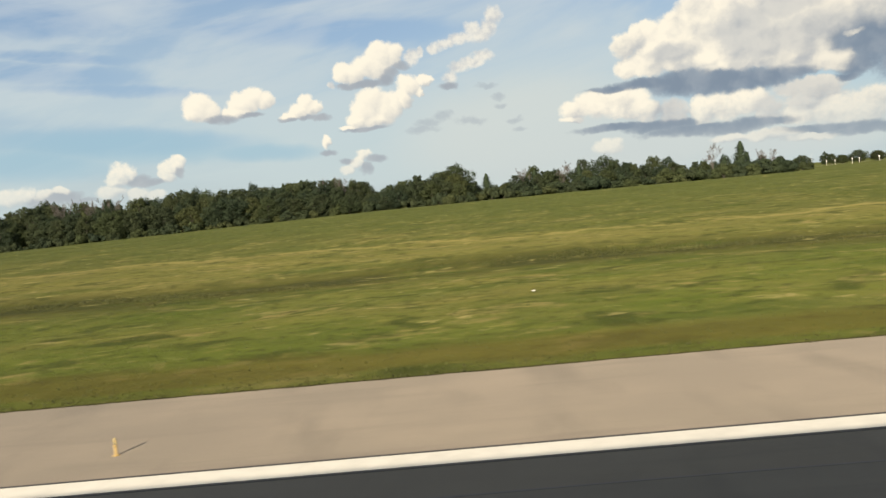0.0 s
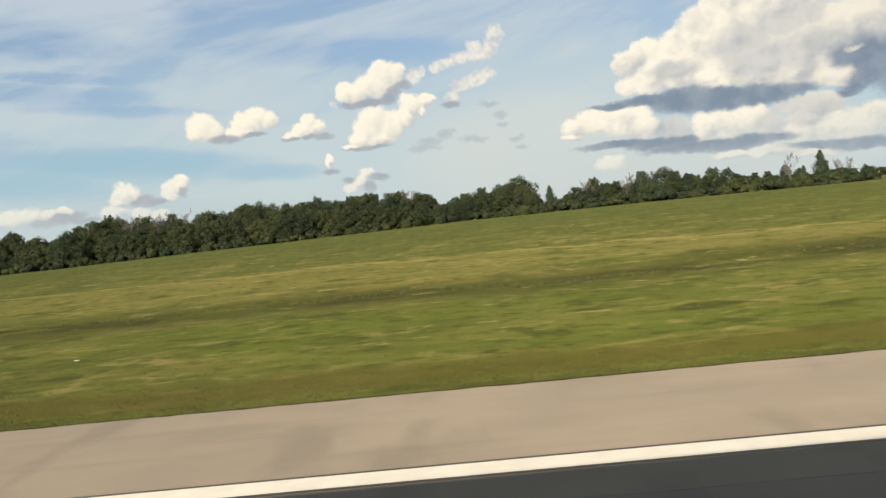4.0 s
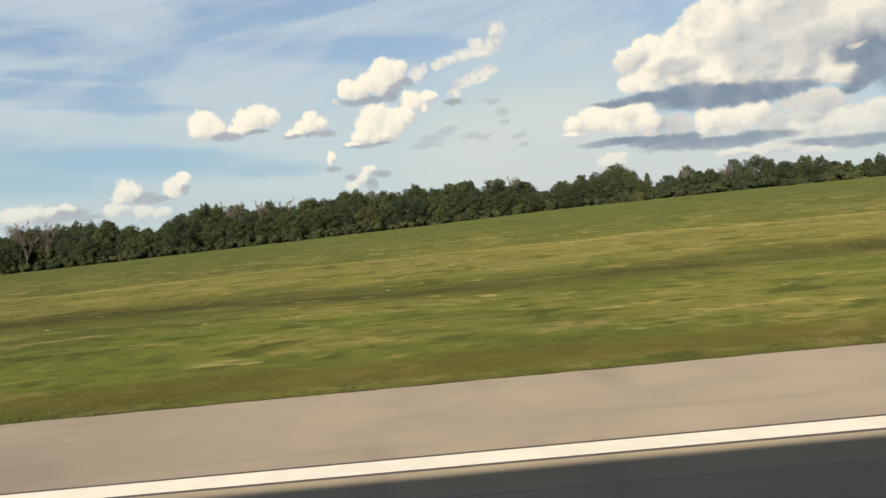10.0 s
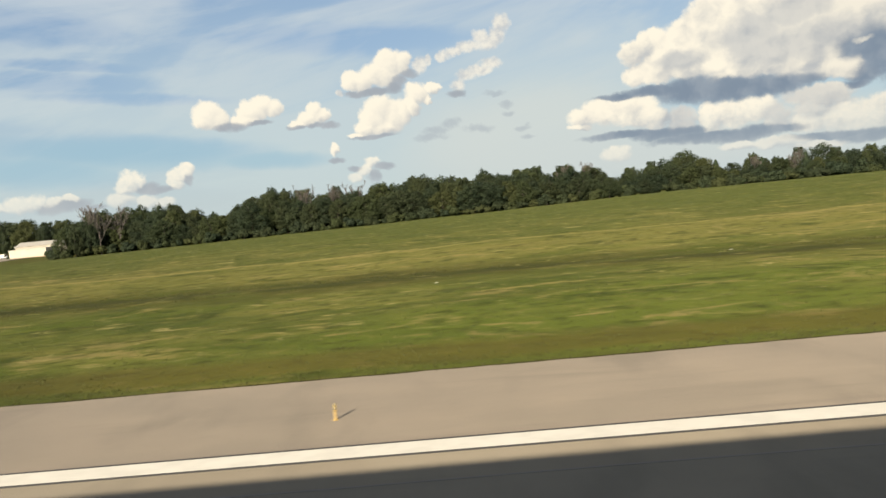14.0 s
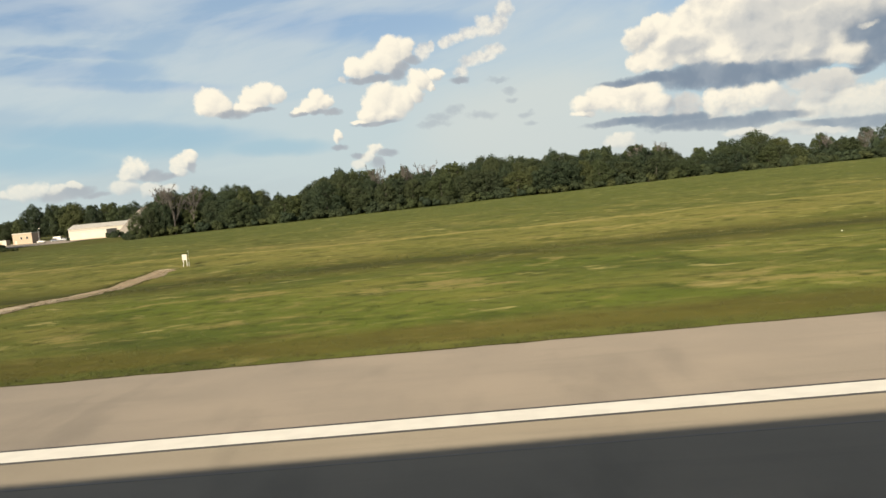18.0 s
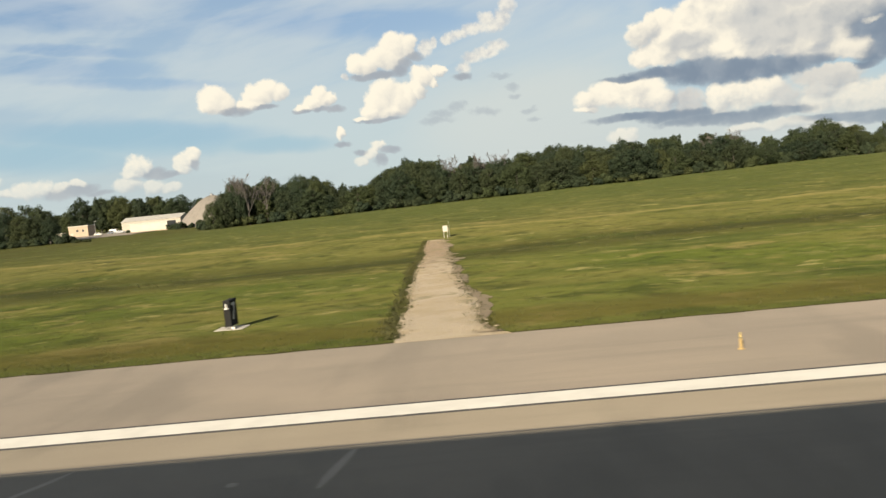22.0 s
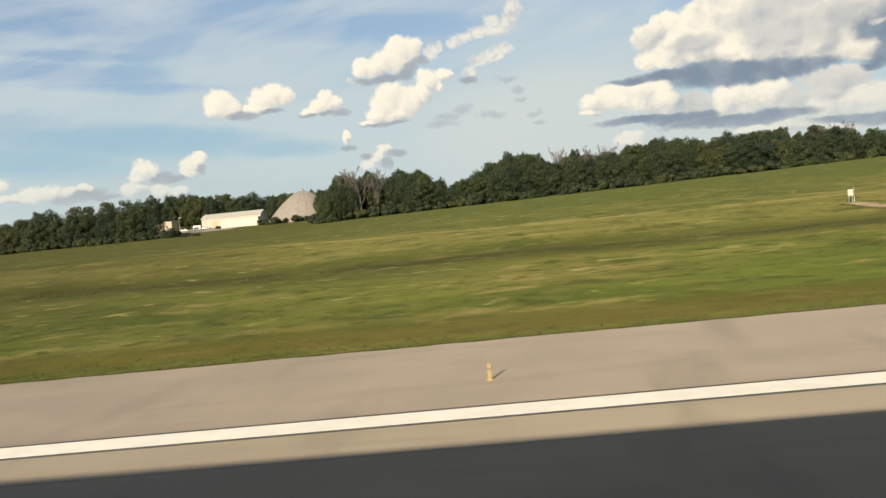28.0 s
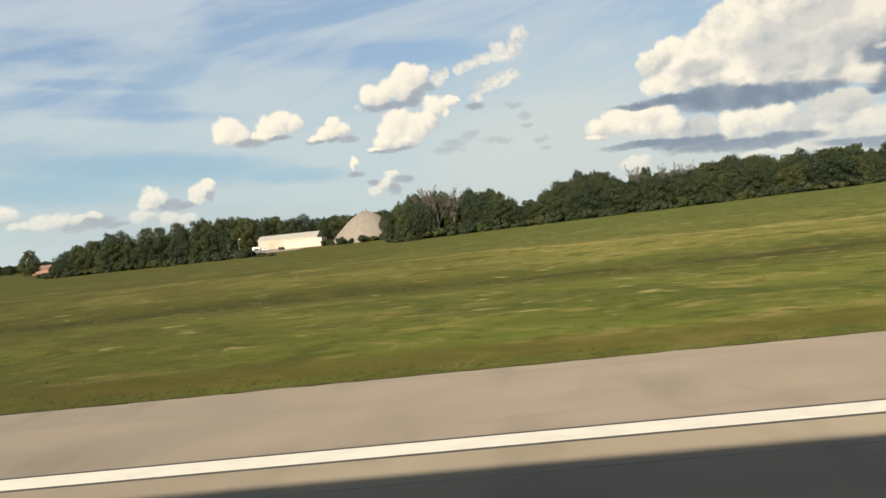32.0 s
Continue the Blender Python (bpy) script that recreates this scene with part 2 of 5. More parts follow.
dark_a = net.ramp(net.math("ADD", dark, net.math("MULTIPLY", fine, 1.2)), -1.15, 0.95)
grey_a = net.ramp(net.math("ADD", grey, net.math("ADD", net.math("MULTIPLY", fine, 1.4), net.math("MULTIPLY", knobs, -1.4))), -1.6, 0.6)
rag_a = net.math("MULTIPLY", net.ramp(net.math("ADD", rags, net.math("ADD", net.math("MULTIPLY", fine, 1.1), net.math("MULTIPLY", knobs, 0.6))), -1.1, 0.8), 0.88)
wisp_a = net.math("MULTIPLY", net.ramp(net.math("ADD", wisps, net.math("MULTIPLY", fine, 3.0)), -1.5, 1.2), 0.46)
# high thin veil in long streaks
slant = net.node("ShaderNodeVectorRotate", {"Vector": flat, "Angle": radians(-9)}, rotation_type="Z_AXIS").outputs[0]
streak = net.noise(net.scaled(slant, 0.035, 0.16, 0), 1.0, 6, 0.55, 1.2)
streak2 = net.noise(net.scaled(slant, 0.09, 0.5, 0), 1.0, 5, 0.55, 0.8)
veil = net.ramp(net.math("ADD", net.math("MULTIPLY", streak, 0.7), net.math("MULTIPLY", streak2, 0.3)), 0.38, 0.62, 0.0, 0.95)
drift = net.vec("ADD", net.node("ShaderNodeVectorRotate", {"Vector": flat, "Center": (-20.0, 8.0, 0.0), "Angle": radians(4)}, rotation_type="Z_AXIS").outputs[0], net.vec("MULTIPLY", wob1, (1.5, 0.6, 0)))
pale_band = net.ramp(heap([(-21, 7.4, 11, 1.1), (-6, 5.5, 12, 3.5), (8, 10.0, 7, 4.0)], drift), -0.5, 1.0)
blue_band = net.ramp(heap([(-21.5, 5.3, 7.5, 0.75), (-25.5, 9.3, 5, 0.7), (-22, 8.5, 6, 0.4), (-25.5, 10.4, 4, 0.35), (-8, 12.6, 8, 1.0), (-27, 12.6, 5, 1.0)], drift), -0.9, 1.0)
veil = net.math("ADD", veil, net.math("SUBTRACT", net.math("MULTIPLY", pale_band, 0.55), net.math("MULTIPLY", blue_band, 0.42)), clamp=True)
cyan_gap = net.ramp(heap([(-21.5, 5.0, 8.5, 1.1), (-27, 3.8, 5.0, 1.1), (-13, 4.6, 4.0, 0.6)], drift), -0.8, 1.0, 0.0, 0.72)
low = net.ramp(elev, 1.0, 17.0, 1.0, 0.0, False)
base = net.node("ShaderNodeVectorMath", {0: sky.outputs[0], "Scale": 0.05}, operation="SCALE").outputs[0]
base = net.mix(0.65, base, (0.088, 0.132, 0.196))
base = net.mix(net.math("MULTIPLY", veil, 0.9), base, (0.206, 0.230, 0.254))
low = net.math("MULTIPLY", low, net.math("SUBTRACT", 1.0, net.math("MULTIPLY", blue_band, 0.6)))
base = net.mix(net.math("MULTIPLY", low, net.ramp(veil, 0.1, 0.7, 0.72, 1.0)), base, (0.208, 0.246, 0.246))
murk = net.ramp(heap([(13.0, 2.0, 8.0, 1.6), (22.0, 2.4, 8.0, 2.2), (5.0, 3.8, 9.0, 4.2)], calm), -0.5, 0.9, 0.0, 0.8)
base = net.mix(murk, base, (0.240, 0.255, 0.242))
base = net.mix(cyan_gap, base, (0.128, 0.198, 0.236))
base = net.mix(net.ramp(elev, 18, 50, 0.0, 0.6), base, (0.185, 0.188, 0.190))
slope = net.math("SUBTRACT", lit_raw, lit_sun)
heaved = net.math("SUBTRACT", net.noise(calm, 0.32, 4, 0.5), net.noise(net.vec("ADD", calm, (-0.5, 0.7, 0)), 0.32, 4, 0.5))
lumps = net.math("ADD", net.math("MULTIPLY", relief, net.ramp(azim, 3.0, 11.0, 0.25, 0.6)), net.math("MULTIPLY", heaved, net.ramp(azim, 3.0, 11.0, 0.3, 1.9)))
shade = net.ramp(net.math("ADD", lumps, net.math("ADD", net.math("MULTIPLY", slope, net.ramp(azim, 3.0, 11.0, 0.5, 0.4)), net.math("MULTIPLY", fine, 0.22))), -0.62, 0.26)
white = net.mix(shade, (0.190, 0.196, 0.198), (0.372, 0.342, 0.280))
body = net.mix(net.math("MULTIPLY", grey_a, 0.8), white, net.mix(shade, (0.158, 0.168, 0.176), (0.222, 0.222, 0.214)))
body = net.mix(net.ramp(azim, 18.0, 26.0, 0.0, 0.45), body, net.mix(shade, (0.170, 0.176, 0.178), (0.285, 0.270, 0.236)))
under = net.mix(net.ramp(azim, 3.0, 11.0), (0.138, 0.150, 0.164), (0.082, 0.103, 0.130))
under = net.mix(net.ramp(net.noise(calm, 0.7, 2, 0.5), 0.38, 0.70, 0.0, 0.8), under, net.mix(net.ramp(azim, 3.0, 11.0), (0.165, 0.174, 0.182), (0.118, 0.136, 0.156)))
clouds = net.mix(wisp_a, base, (0.136, 0.152, 0.170))
clouds = net.mix(net.math("MULTIPLY", dark_a, net.ramp(azim, 3.0, 11.0, 0.42, 0.82)), clouds, under)
clouds = net.mix(rag_a, clouds, net.mix(net.ramp(net.math("ADD", relief, net.math("MULTIPLY", fine, 0.6)), -0.25, 0.2), (0.225, 0.226, 0.222), (0.340, 0.320, 0.274)))
clouds = net.mix(net.math("MULTIPLY", lit_a, net.ramp(net.math("ADD", elev, net.math("MULTIPLY", fine, 5.0)), 1.4, 5.2, 0.62, 1.0)), clouds, body)
clouds = net.mix(net.math("MULTIPLY", dark_a, net.ramp(net.math("SUBTRACT", dark, lit_raw), -0.9, 0.8, 0.0, 0.88)), clouds, under)
clouds = net.mix(net.ramp(elev, 5.0, 0.5, 0.0, 0.36), clouds, (0.212, 0.234, 0.232))
back = net.node("ShaderNodeBackground", {"Color": clouds, "Strength": 1.0})
net.node("ShaderNodeOutputWorld", (back.outputs[0],))

# ---- materials ----
def material(name, rough=0.8, metal=0.0):
    m = bpy.data.materials.new(name)
    m.use_nodes = True
    n = Net(m.node_tree)
    shader = n.node("ShaderNodeBsdfPrincipled", {"Roughness": rough, "Metallic": metal})
    n.node("ShaderNodeOutputMaterial", (shader.outputs[0],))
    return m, n, shader


def spot(n):
    return n.node("ShaderNodeNewGeometry").outputs["Position"]


def local(n):
    return n.node("ShaderNodeTexCoord").outputs["Object"]


def chance(n):
    return n.node("ShaderNodeObjectInfo").outputs["Random"]


def bump(n, shader, height, strength, distance):
    b = n.node("ShaderNodeBump", {"Strength": strength, "Distance": distance, "Height": height})
    n.tree.links.new(b.outputs[0], shader.inputs["Normal"])


def colour(n, shader, socket):
    n.tree.links.new(socket, shader.inputs["Base Color"])


def plain(name, rgb, rough=0.6, metal=0.0, grain=0.18, scale=6.0):
    """A painted or bare surface with a little grime and grain."""
    m, n, s = material(name, rough, metal)
    p = local(n)
    a = n.noise(p, scale, 5, 0.6)
    b = n.noise(p, scale * 7, 3, 0.6)
    c = n.mix(n.math("MULTIPLY", n.ramp(a, 0.35, 0.7), grain * 2), rgb, [v * 0.62 for v in rgb])
    c = n.mix(n.math("MULTIPLY", b, grain), c, [min(1, v * 1.18) for v in rgb])
    colour(n, s, c)
    bump(n, s, b, 0.15, 0.01)
    return m


def grass_material(name, lift=1.0):
    m, n, s = material(name, 1.0)
    s.inputs["Specular IOR Level"].default_value = 0.05
    s.inputs["Diffuse Roughness"].default_value = 0.62
    p = spot(n)
    x, y = (n.node("ShaderNodeSeparateXYZ", (p,)).outputs[k] for k in (0, 1))
    flat = n.scaled(p, 1, 1, 0)
    # patches from forty metres down to a hand's width
    broad = n.noise(flat, 0.028, 3, 0.55, 0.6)
    patch = n.noise(flat, 0.075, 4, 0.58, 0.5)
    clump = n.noise(flat, 0.22, 4, 0.6, 0.4)
    tuft = n.noise(flat, 0.75, 4, 0.62)
    straw = n.noise(n.scaled(p, 0.14, 0.20, 0), 1.0, 5, 0.66, 0.9)
    swath = n.noise(n.scaled(p, 0.03, 0.16, 0), 1.0, 4, 0.6, 0.5)
    grit = n.noise(p, 7.0, 4, 0.65)
    c = n.mix(n.ramp(patch, 0.36, 0.62), (0.052 * lift, 0.068 * lift, 0.011), (0.096 * lift, 0.102 * lift, 0.020))
    c = n.mix(n.ramp(swath, 0.48, 0.64, 0.0, 0.6), c, (0.140 * lift, 0.122 * lift, 0.030))
    c = n.mix(n.ramp(broad, 0.50, 0.38, 0.0, 0.5), c, (0.046 * lift, 0.062 * lift, 0.011))
    # greener near the runway and far up the slope, drier above the drain
    zone = n.math("ADD", y, n.math("MULTIPLY", n.math("SUBTRACT", patch, 0.5), 30.0))
    lush = n.math("MULTIPLY", n.ramp(zone, 66.0, 46.0), n.ramp(broad, 0.58, 0.42))
    c = n.mix(n.math("MULTIPLY", lush, 0.6), c, (0.082 * lift, 0.104 * lift, 0.013))
    dry = n.math("MULTIPLY", n.ramp(zone, 78.0, 92.0), n.ramp(zone, 185.0, 125.0))
    c = n.mix(n.math("MULTIPLY", dry, n.ramp(n.math("ADD", swath, broad), 0.85, 1.15, 0.1, 0.75)), c, (0.142 * lift, 0.124 * lift, 0.034))
    c = n.mix(n.math("MULTIPLY", n.ramp(zone, 120.0, 190.0), 0.75), c, (0.056 * lift, 0.070 * lift, 0.015))
    # the terrace: yellower below its edge, darker green above, with a pale lip of uncut grass
    terrace = n.math("ADD", y, n.math("ADD", n.math("MULTIPLY", n.math("SUBTRACT", patch, 0.5), 16.0), n.math("MULTIPLY", n.math("SINE", n.math("MULTIPLY", x, 0.028)), 5.0)))
    below = n.math("MULTIPLY", n.ramp(terrace, 84.0, 92.0), n.ramp(terrace, 117.0, 114.5))
    c = n.mix(n.math("MULTIPLY", below, n.ramp(clump, 0.36, 0.60, 0.25, 0.65)), c, (0.118 * lift, 0.112 * lift, 0.026))
    c = n.mix(n.math("MULTIPLY", n.ramp(terrace, 114.5, 117.5), n.ramp(patch, 0.62, 0.42, 0.35, 0.8)), c, (0.056 * lift, 0.068 * lift, 0.014))
    c = n.mix(n.math("MULTIPLY", n.ramp(n.math("ABSOLUTE", n.math("SUBTRACT", terrace, 113.5)), 2.0, 0.5), n.ramp(clump, 0.36, 0.52, 0.1, 0.6)), c, (0.185, 0.158, 0.058))
    # bleached straw and dark rank clumps
    pale = n.math("MULTIPLY", n.ramp(n.math("ADD", straw, n.math("MULTIPLY", n.math("SUBTRACT", tuft, 0.5), 0.35)), 0.54, 0.68), n.ramp(y, 110.0, 210.0, 0.85, 0.35))
    c = n.mix(pale, c, (0.150, 0.124, 0.046))
    c = n.mix(n.ramp(clump, 0.47, 0.32, 0.0, 0.8), c, (0.026, 0.034, 0.007))
    c = n.mix(n.ramp(tuft, 0.48, 0.30, 0.0, 0.75), c, (0.024, 0.029, 0.006))
    c = n.mix(n.ramp(tuft, 0.55, 0.70, 0.0, 0.6), c, (0.118, 0.104, 0.030))
    # duller, browner sward towards the yard
    c = n.mix(n.math("MULTIPLY", n.ramp(x, -215.0, -290.0, 0.0, 0.8), n.ramp(patch, 0.62, 0.42, 0.4, 1.0)), c, (0.043, 0.040, 0.011))
    # rank growth and bare soil along the winding drain
    wind = n.math("ADD", n.math("MULTIPLY", n.math("SINE", n.math("ADD", n.math("MULTIPLY", x, 0.045), 1.0)), 3.0), n.math("MULTIPLY", n.math("SINE", n.math("ADD", n.math("MULTIPLY", x, 0.117), 0.5)), 1.8))
    drain = n.math("ABSOLUTE", n.math("SUBTRACT", n.math("ADD", n.math("SUBTRACT", y, wind), n.math("MULTIPLY", n.math("SUBTRACT", clump, 0.5), 12.0)), 74.0))
    c = n.mix(n.math("MULTIPLY", n.ramp(drain, 17.0, 3.0), n.ramp(n.math("ADD", n.math("MULTIPLY", clump, 0.5), n.math("MULTIPLY", patch, 0.5)), 0.38, 0.52, 0.1, 0.9)), c, (0.042, 0.041, 0.010))
    c = n.mix(n.math("MULTIPLY", n.ramp(drain, 6.5, 3.0), n.ramp(patch, 0.40, 0.52, 0.0, 0.72)), c, (0.024, 0.027, 0.008))
    # the worn, browner verge a step away from the pavement
    edge = n.math("ADD", y, n.math("MULTIPLY", n.math("SUBTRACT", clump, 0.5), 4.0))
    verge = n.math("MULTIPLY", n.ramp(edge, 25.6, 27.2), n.ramp(edge, 33.0, 29.5))
    c = n.mix(n.math("MULTIPLY", verge, 0.66), c, (0.062, 0.050, 0.012))
    c = n.mix(n.math("MULTIPLY", grit, 0.25), c, (0.028, 0.031, 0.005))
    bleach = n.noise(n.scaled(p, 0.32, 0.40, 0), 1.0, 5, 0.62, 0.6)
    c = n.mix(n.math("MULTIPLY", n.ramp(bleach, 0.59, 0.70), n.math("MULTIPLY", n.ramp(y, 30.0, 36.0), n.ramp(broad, 0.36, 0.58, 0.3, 0.85))), c, (0.190, 0.166, 0.066))
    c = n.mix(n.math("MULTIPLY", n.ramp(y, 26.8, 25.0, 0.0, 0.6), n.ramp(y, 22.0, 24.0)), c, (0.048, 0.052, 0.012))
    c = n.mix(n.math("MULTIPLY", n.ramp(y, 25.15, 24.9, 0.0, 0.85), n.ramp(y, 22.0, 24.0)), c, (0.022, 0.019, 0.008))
    c = n.vec("MULTIPLY", c, (0.74, 0.75, 0.72))
    colour(n, s, c)
    rise = n.math("ADD", n.math("MULTIPLY", tuft, 0.6), n.math("MULTIPLY", grit, 0.4))
    swell = n.node("ShaderNodeBump", {"Strength": 1.0, "Distance": 1.3, "Height": n.noise(flat, 0.08, 3, 0.5)})
    b = n.node("ShaderNodeBump", {"Strength": 0.6, "Distance": 0.3, "Height": rise, "Normal": swell.outputs[0]})
    n.tree.links.new(b.outputs[0], s.inputs["Normal"])
    return m


def pavement_material(name, rgb, warm, stain=0.5):
    m, n, s = material(name, 0.88)
    s.inputs["Diffuse Roughness"].default_value = 0.55
    p = spot(n)
    streak = n.noise(n.scaled(p, 0.10, 0.9, 1), 1.0, 5, 0.6, 0.5)
    cloud = n.noise(n.scaled(p, 0.22, 0.34, 1), 1.0, 4, 0.55)
    grit = n.noise(p, 26.0, 3, 0.7)
    fleck = n.noise(p, 90.0, 2, 0.6)
    smudge = n.noise(n.scaled(p, 0.42, 0.13, 1), 1.0, 5, 0.55, 0.2)
    c = n.mix(n.ramp(cloud, 0.35, 0.7), rgb, warm)
    c = n.mix(n.math("MULTIPLY", n.ramp(smudge, 0.50, 0.70), 0.6), c, [v * 0.7 for v in rgb])
    c = n.mix(n.math("MULTIPLY", n.ramp(streak, 0.5, 0.75), stain), c, [v * 0.72 for v in rgb])
    c = n.mix(n.math("MULTIPLY", n.ramp(grit, 0.45, 0.7), 0.22), c, [v * 0.55 for v in rgb])
    c = n.mix(n.math("MULTIPLY", n.ramp(fleck, 0.55, 0.75), 0.25), c, [min(1, v * 1.5) for v in rgb])
    colour(n, s, c)
    bump(n, s, grit, 0.5, 0.01)
    return m


def leaf_material(name, rgb, tip, sheer=0.0):
    m, n, s = material(name, 0.75)
    p = local(n)
    blot = n.noise(p, 0.35, 3, 0.6)
    isle = n.node("ShaderNodeNewGeometry").outputs["Random Per Island"]
    pick = chance(n)
    c = n.mix(n.ramp(blot, 0.35, 0.65), rgb, tip)
    c = n.mix(n.math("MULTIPLY", isle, 0.4), c, [v * 0.6 for v in rgb])
    # every tree has its own tone: blue-grey, olive or yellowing
    if not sheer:
        pick = 0.4
    c = n.mix(n.ramp(pick, 0.35, 0.0, 0.0, 0.5), c, (rgb[0] * 0.9, rgb[1] * 0.9, rgb[2] * 1.0))
    c = n.mix(n.ramp(pick, 0.42, 1.0, 0.0, 0.7), c, (tip[0] * 1.3, tip[1] * 1.18, tip[2] * 0.9))
    colour(n, s, c)
    s.inputs["Specular IOR Level"].default_value = 0.2
    if sheer:
        thin = n.node("ShaderNodeBsdfTranslucent", {"Color": c})
        both = n.node("ShaderNodeMixShader", {0: sheer, 1: s.outputs[0], 2: thin.outputs[0]})
        out = [k for k in n.tree.nodes if k.type == "OUTPUT_MATERIAL"][0]
        n.tree.links.new(both.outputs[0], out.inputs[0])
    return m


GRASS = grass_material("mown_grass", 0.84)
TUFT = leaf_material("grass_blades", (0.034, 0.041, 0.008), (0.048, 0.051, 0.011))
WEED = leaf_material("rank_weeds", (0.034, 0.038, 0.009), (0.048, 0.048, 0.012))
VERGE = leaf_material("verge_blades", (0.024, 0.026, 0.006), (0.040, 0.038, 0.010))
SHOULDER = pavement_material("shoulder_asphalt", (0.105, 0.088, 0.067), (0.123, 0.102, 0.077), 0.5)
STRIP = pavement_material("edge_concrete", (0.117, 0.098, 0.070), (0.130, 0.111, 0.080), 0.45)
RUNWAY = pavement_material("runway_asphalt", (0.105, 0.091, 0.068), (0.122, 0.105, 0.078), 0.4)
PAINT = plain("runway_paint", (0.46, 0.435, 0.375), 0.75, 0, 0.16, 1.3)
BORDER = plain("black_border_paint", (0.035, 0.031, 0.026), 0.8, 0, 0.2, 2)
TAR = plain("crack_sealant", (0.07, 0.058, 0.046), 0.6, 0, 0.2, 3)
PALE = plain("pale_patch", (0.185, 0.162, 0.128), 0.85, 0, 0.25, 2)
HALO = plain("faded_stain", (0.090, 0.076, 0.058), 0.8, 0, 0.3, 2)
STAIN = plain("oil_stain", (0.062, 0.054, 0.044), 0.55, 0, 0.3, 2)
def track_material(name):
    m, n, s = material(name, 0.95)
    s.inputs["Diffuse Roughness"].default_value = 0.5
    p = spot(n)
    y = n.node("ShaderNodeSeparateXYZ", (p,)).outputs[1]
    big, mid, grit = n.noise(p, 0.35, 4, 0.6), n.noise(p, 1.6, 5, 0.65), n.noise(p, 9.0, 4, 0.7)
    cross = n.noise(n.scaled(p, 0.35, 0.22, 0), 1.0, 4, 0.65, 0.6)
    c = n.mix(n.ramp(big, 0.38, 0.62), (0.212, 0.174, 0.118), (0.184, 0.143, 0.084))
    # the slab lies bare at the foot; further up soil has washed over it
    soil = n.math("ADD", n.ramp(y, 31.0, 88.0, -0.12, 0.20), n.math("ADD", n.math("MULTIPLY", mid, 0.45), n.math("MULTIPLY", cross, 0.55)))
    c = n.mix(n.math("MULTIPLY", n.ramp(soil, 0.50, 0.62), 0.9), c, (0.120, 0.083, 0.043))
    c = n.mix(n.math("MULTIPLY", n.ramp(n.noise(n.scaled(p, 0.5, 0.35, 0), 1.0, 4, 0.6), 0.57, 0.66), n.ramp(y, 29.0, 40.0, 0.2, 0.75)), c, (0.085, 0.072, 0.026))
    c = n.mix(n.math("MULTIPLY", n.ramp(grit, 0.5, 0.72), 0.4), c, (0.08, 0.062, 0.04))
    c = n.mix(n.math("MULTIPLY", n.ramp(grit, 0.48, 0.3), 0.3), c, (0.225, 0.188, 0.138))
    # dark holes: their inner shade is put in as colour, without depth
    pit_shade = n.noise(n.scaled(p, 1.3, 0.55, 0), 1.0, 3, 0.6)
    c = n.mix(n.math("MULTIPLY", n.ramp(pit_shade, 0.60, 0.68), n.ramp(y, 34.0, 60.0, 0.0, 0.85)), c, (0.050, 0.028, 0.016))
    colour(n, s, c)
    bump(n, s, n.math("ADD", mid, grit), 0.9, 0.10)
    return m


GRAVEL = track_material("broken_concrete")
SOIL = plain("bare_soil", (0.135, 0.098, 0.050), 0.95, 0, 0.35, 0.9)
STONE = plain("loose_stone", (0.22, 0.18, 0.13), 0.9, 0, 0.3, 4)
YELLOW = plain("yellow_enamel", (0.27, 0.185, 0.062), 0.55, 0, 0.15, 9)
CONCRETE = plain("pad_concrete", (0.31, 0.285, 0.24), 0.85, 0, 0.2, 3)
BLACK = plain("black_panel", (0.010, 0.010, 0.009), 0.85, 0, 0.1, 4)
for node in BLACK.node_tree.nodes:
    if node.type == "BSDF_PRINCIPLED":
        node.inputs["Specular IOR Level"].default_value = 0.15
WHITE = plain("white_paint", (0.40, 0.385, 0.34), 0.55, 0, 0.1, 3)
CREAM = plain("cream_cladding", (0.27, 0.25, 0.20), 0.6, 0, 0.12, 0.5)
TAN = plain("tan_cladding", (0.23, 0.172, 0.115), 0.7, 0, 0.12, 0.5)
METAL = plain("galvanised_metal", (0.34, 0.34, 0.33), 0.4, 0.8, 0.15, 6)
BROWN = plain("red_brown_brick", (0.13, 0.072, 0.052), 0.8, 0, 0.2, 0.5)
DOME = plain("weathered_shingles", (0.132, 0.117, 0.098), 0.95, 0, 0.25, 0.6)
# cream dimmed: the shade on the long shed's walls is put into the colour
CREAM_SHADED = plain("shaded_cream_cladding", (0.215, 0.197, 0.156), 0.65, 0, 0.2, 0.4)
ROOF = plain("roof_sheet", (0.265, 0.25, 0.215), 0.5, 0.0, 0.15, 0.6)
DARK = plain("dark_glazing", (0.03, 0.03, 0.032), 0.15, 0, 0.1, 1)
RUBBER = plain("tyre_rubber", (0.02, 0.02, 0.02), 0.85, 0, 0.1, 5)
BARK = plain("bark", (0.045, 0.038, 0.030), 0.95, 0, 0.3, 1.2)
DEADWOOD = plain("dead_wood", (0.058, 0.050, 0.043), 0.9, 0, 0.25, 1.2)
LEAVES = [leaf_material("leaves_oak", (0.026, 0.038, 0.019), (0.039, 0.052, 0.023), 0.4),
          leaf_material("leaves_maple", (0.028, 0.039, 0.018), (0.044, 0.055, 0.024), 0.4),
          leaf_material("leaves_locust", (0.023, 0.036, 0.019), (0.036, 0.050, 0.023), 0.4)]
NEEDLES = leaf_material("needles", (0.013, 0.022, 0.010), (0.022, 0.033, 0.014))
HULL = plain("aircraft_paint", (0.72, 0.72, 0.72), 0.35, 0, 0.05, 1)
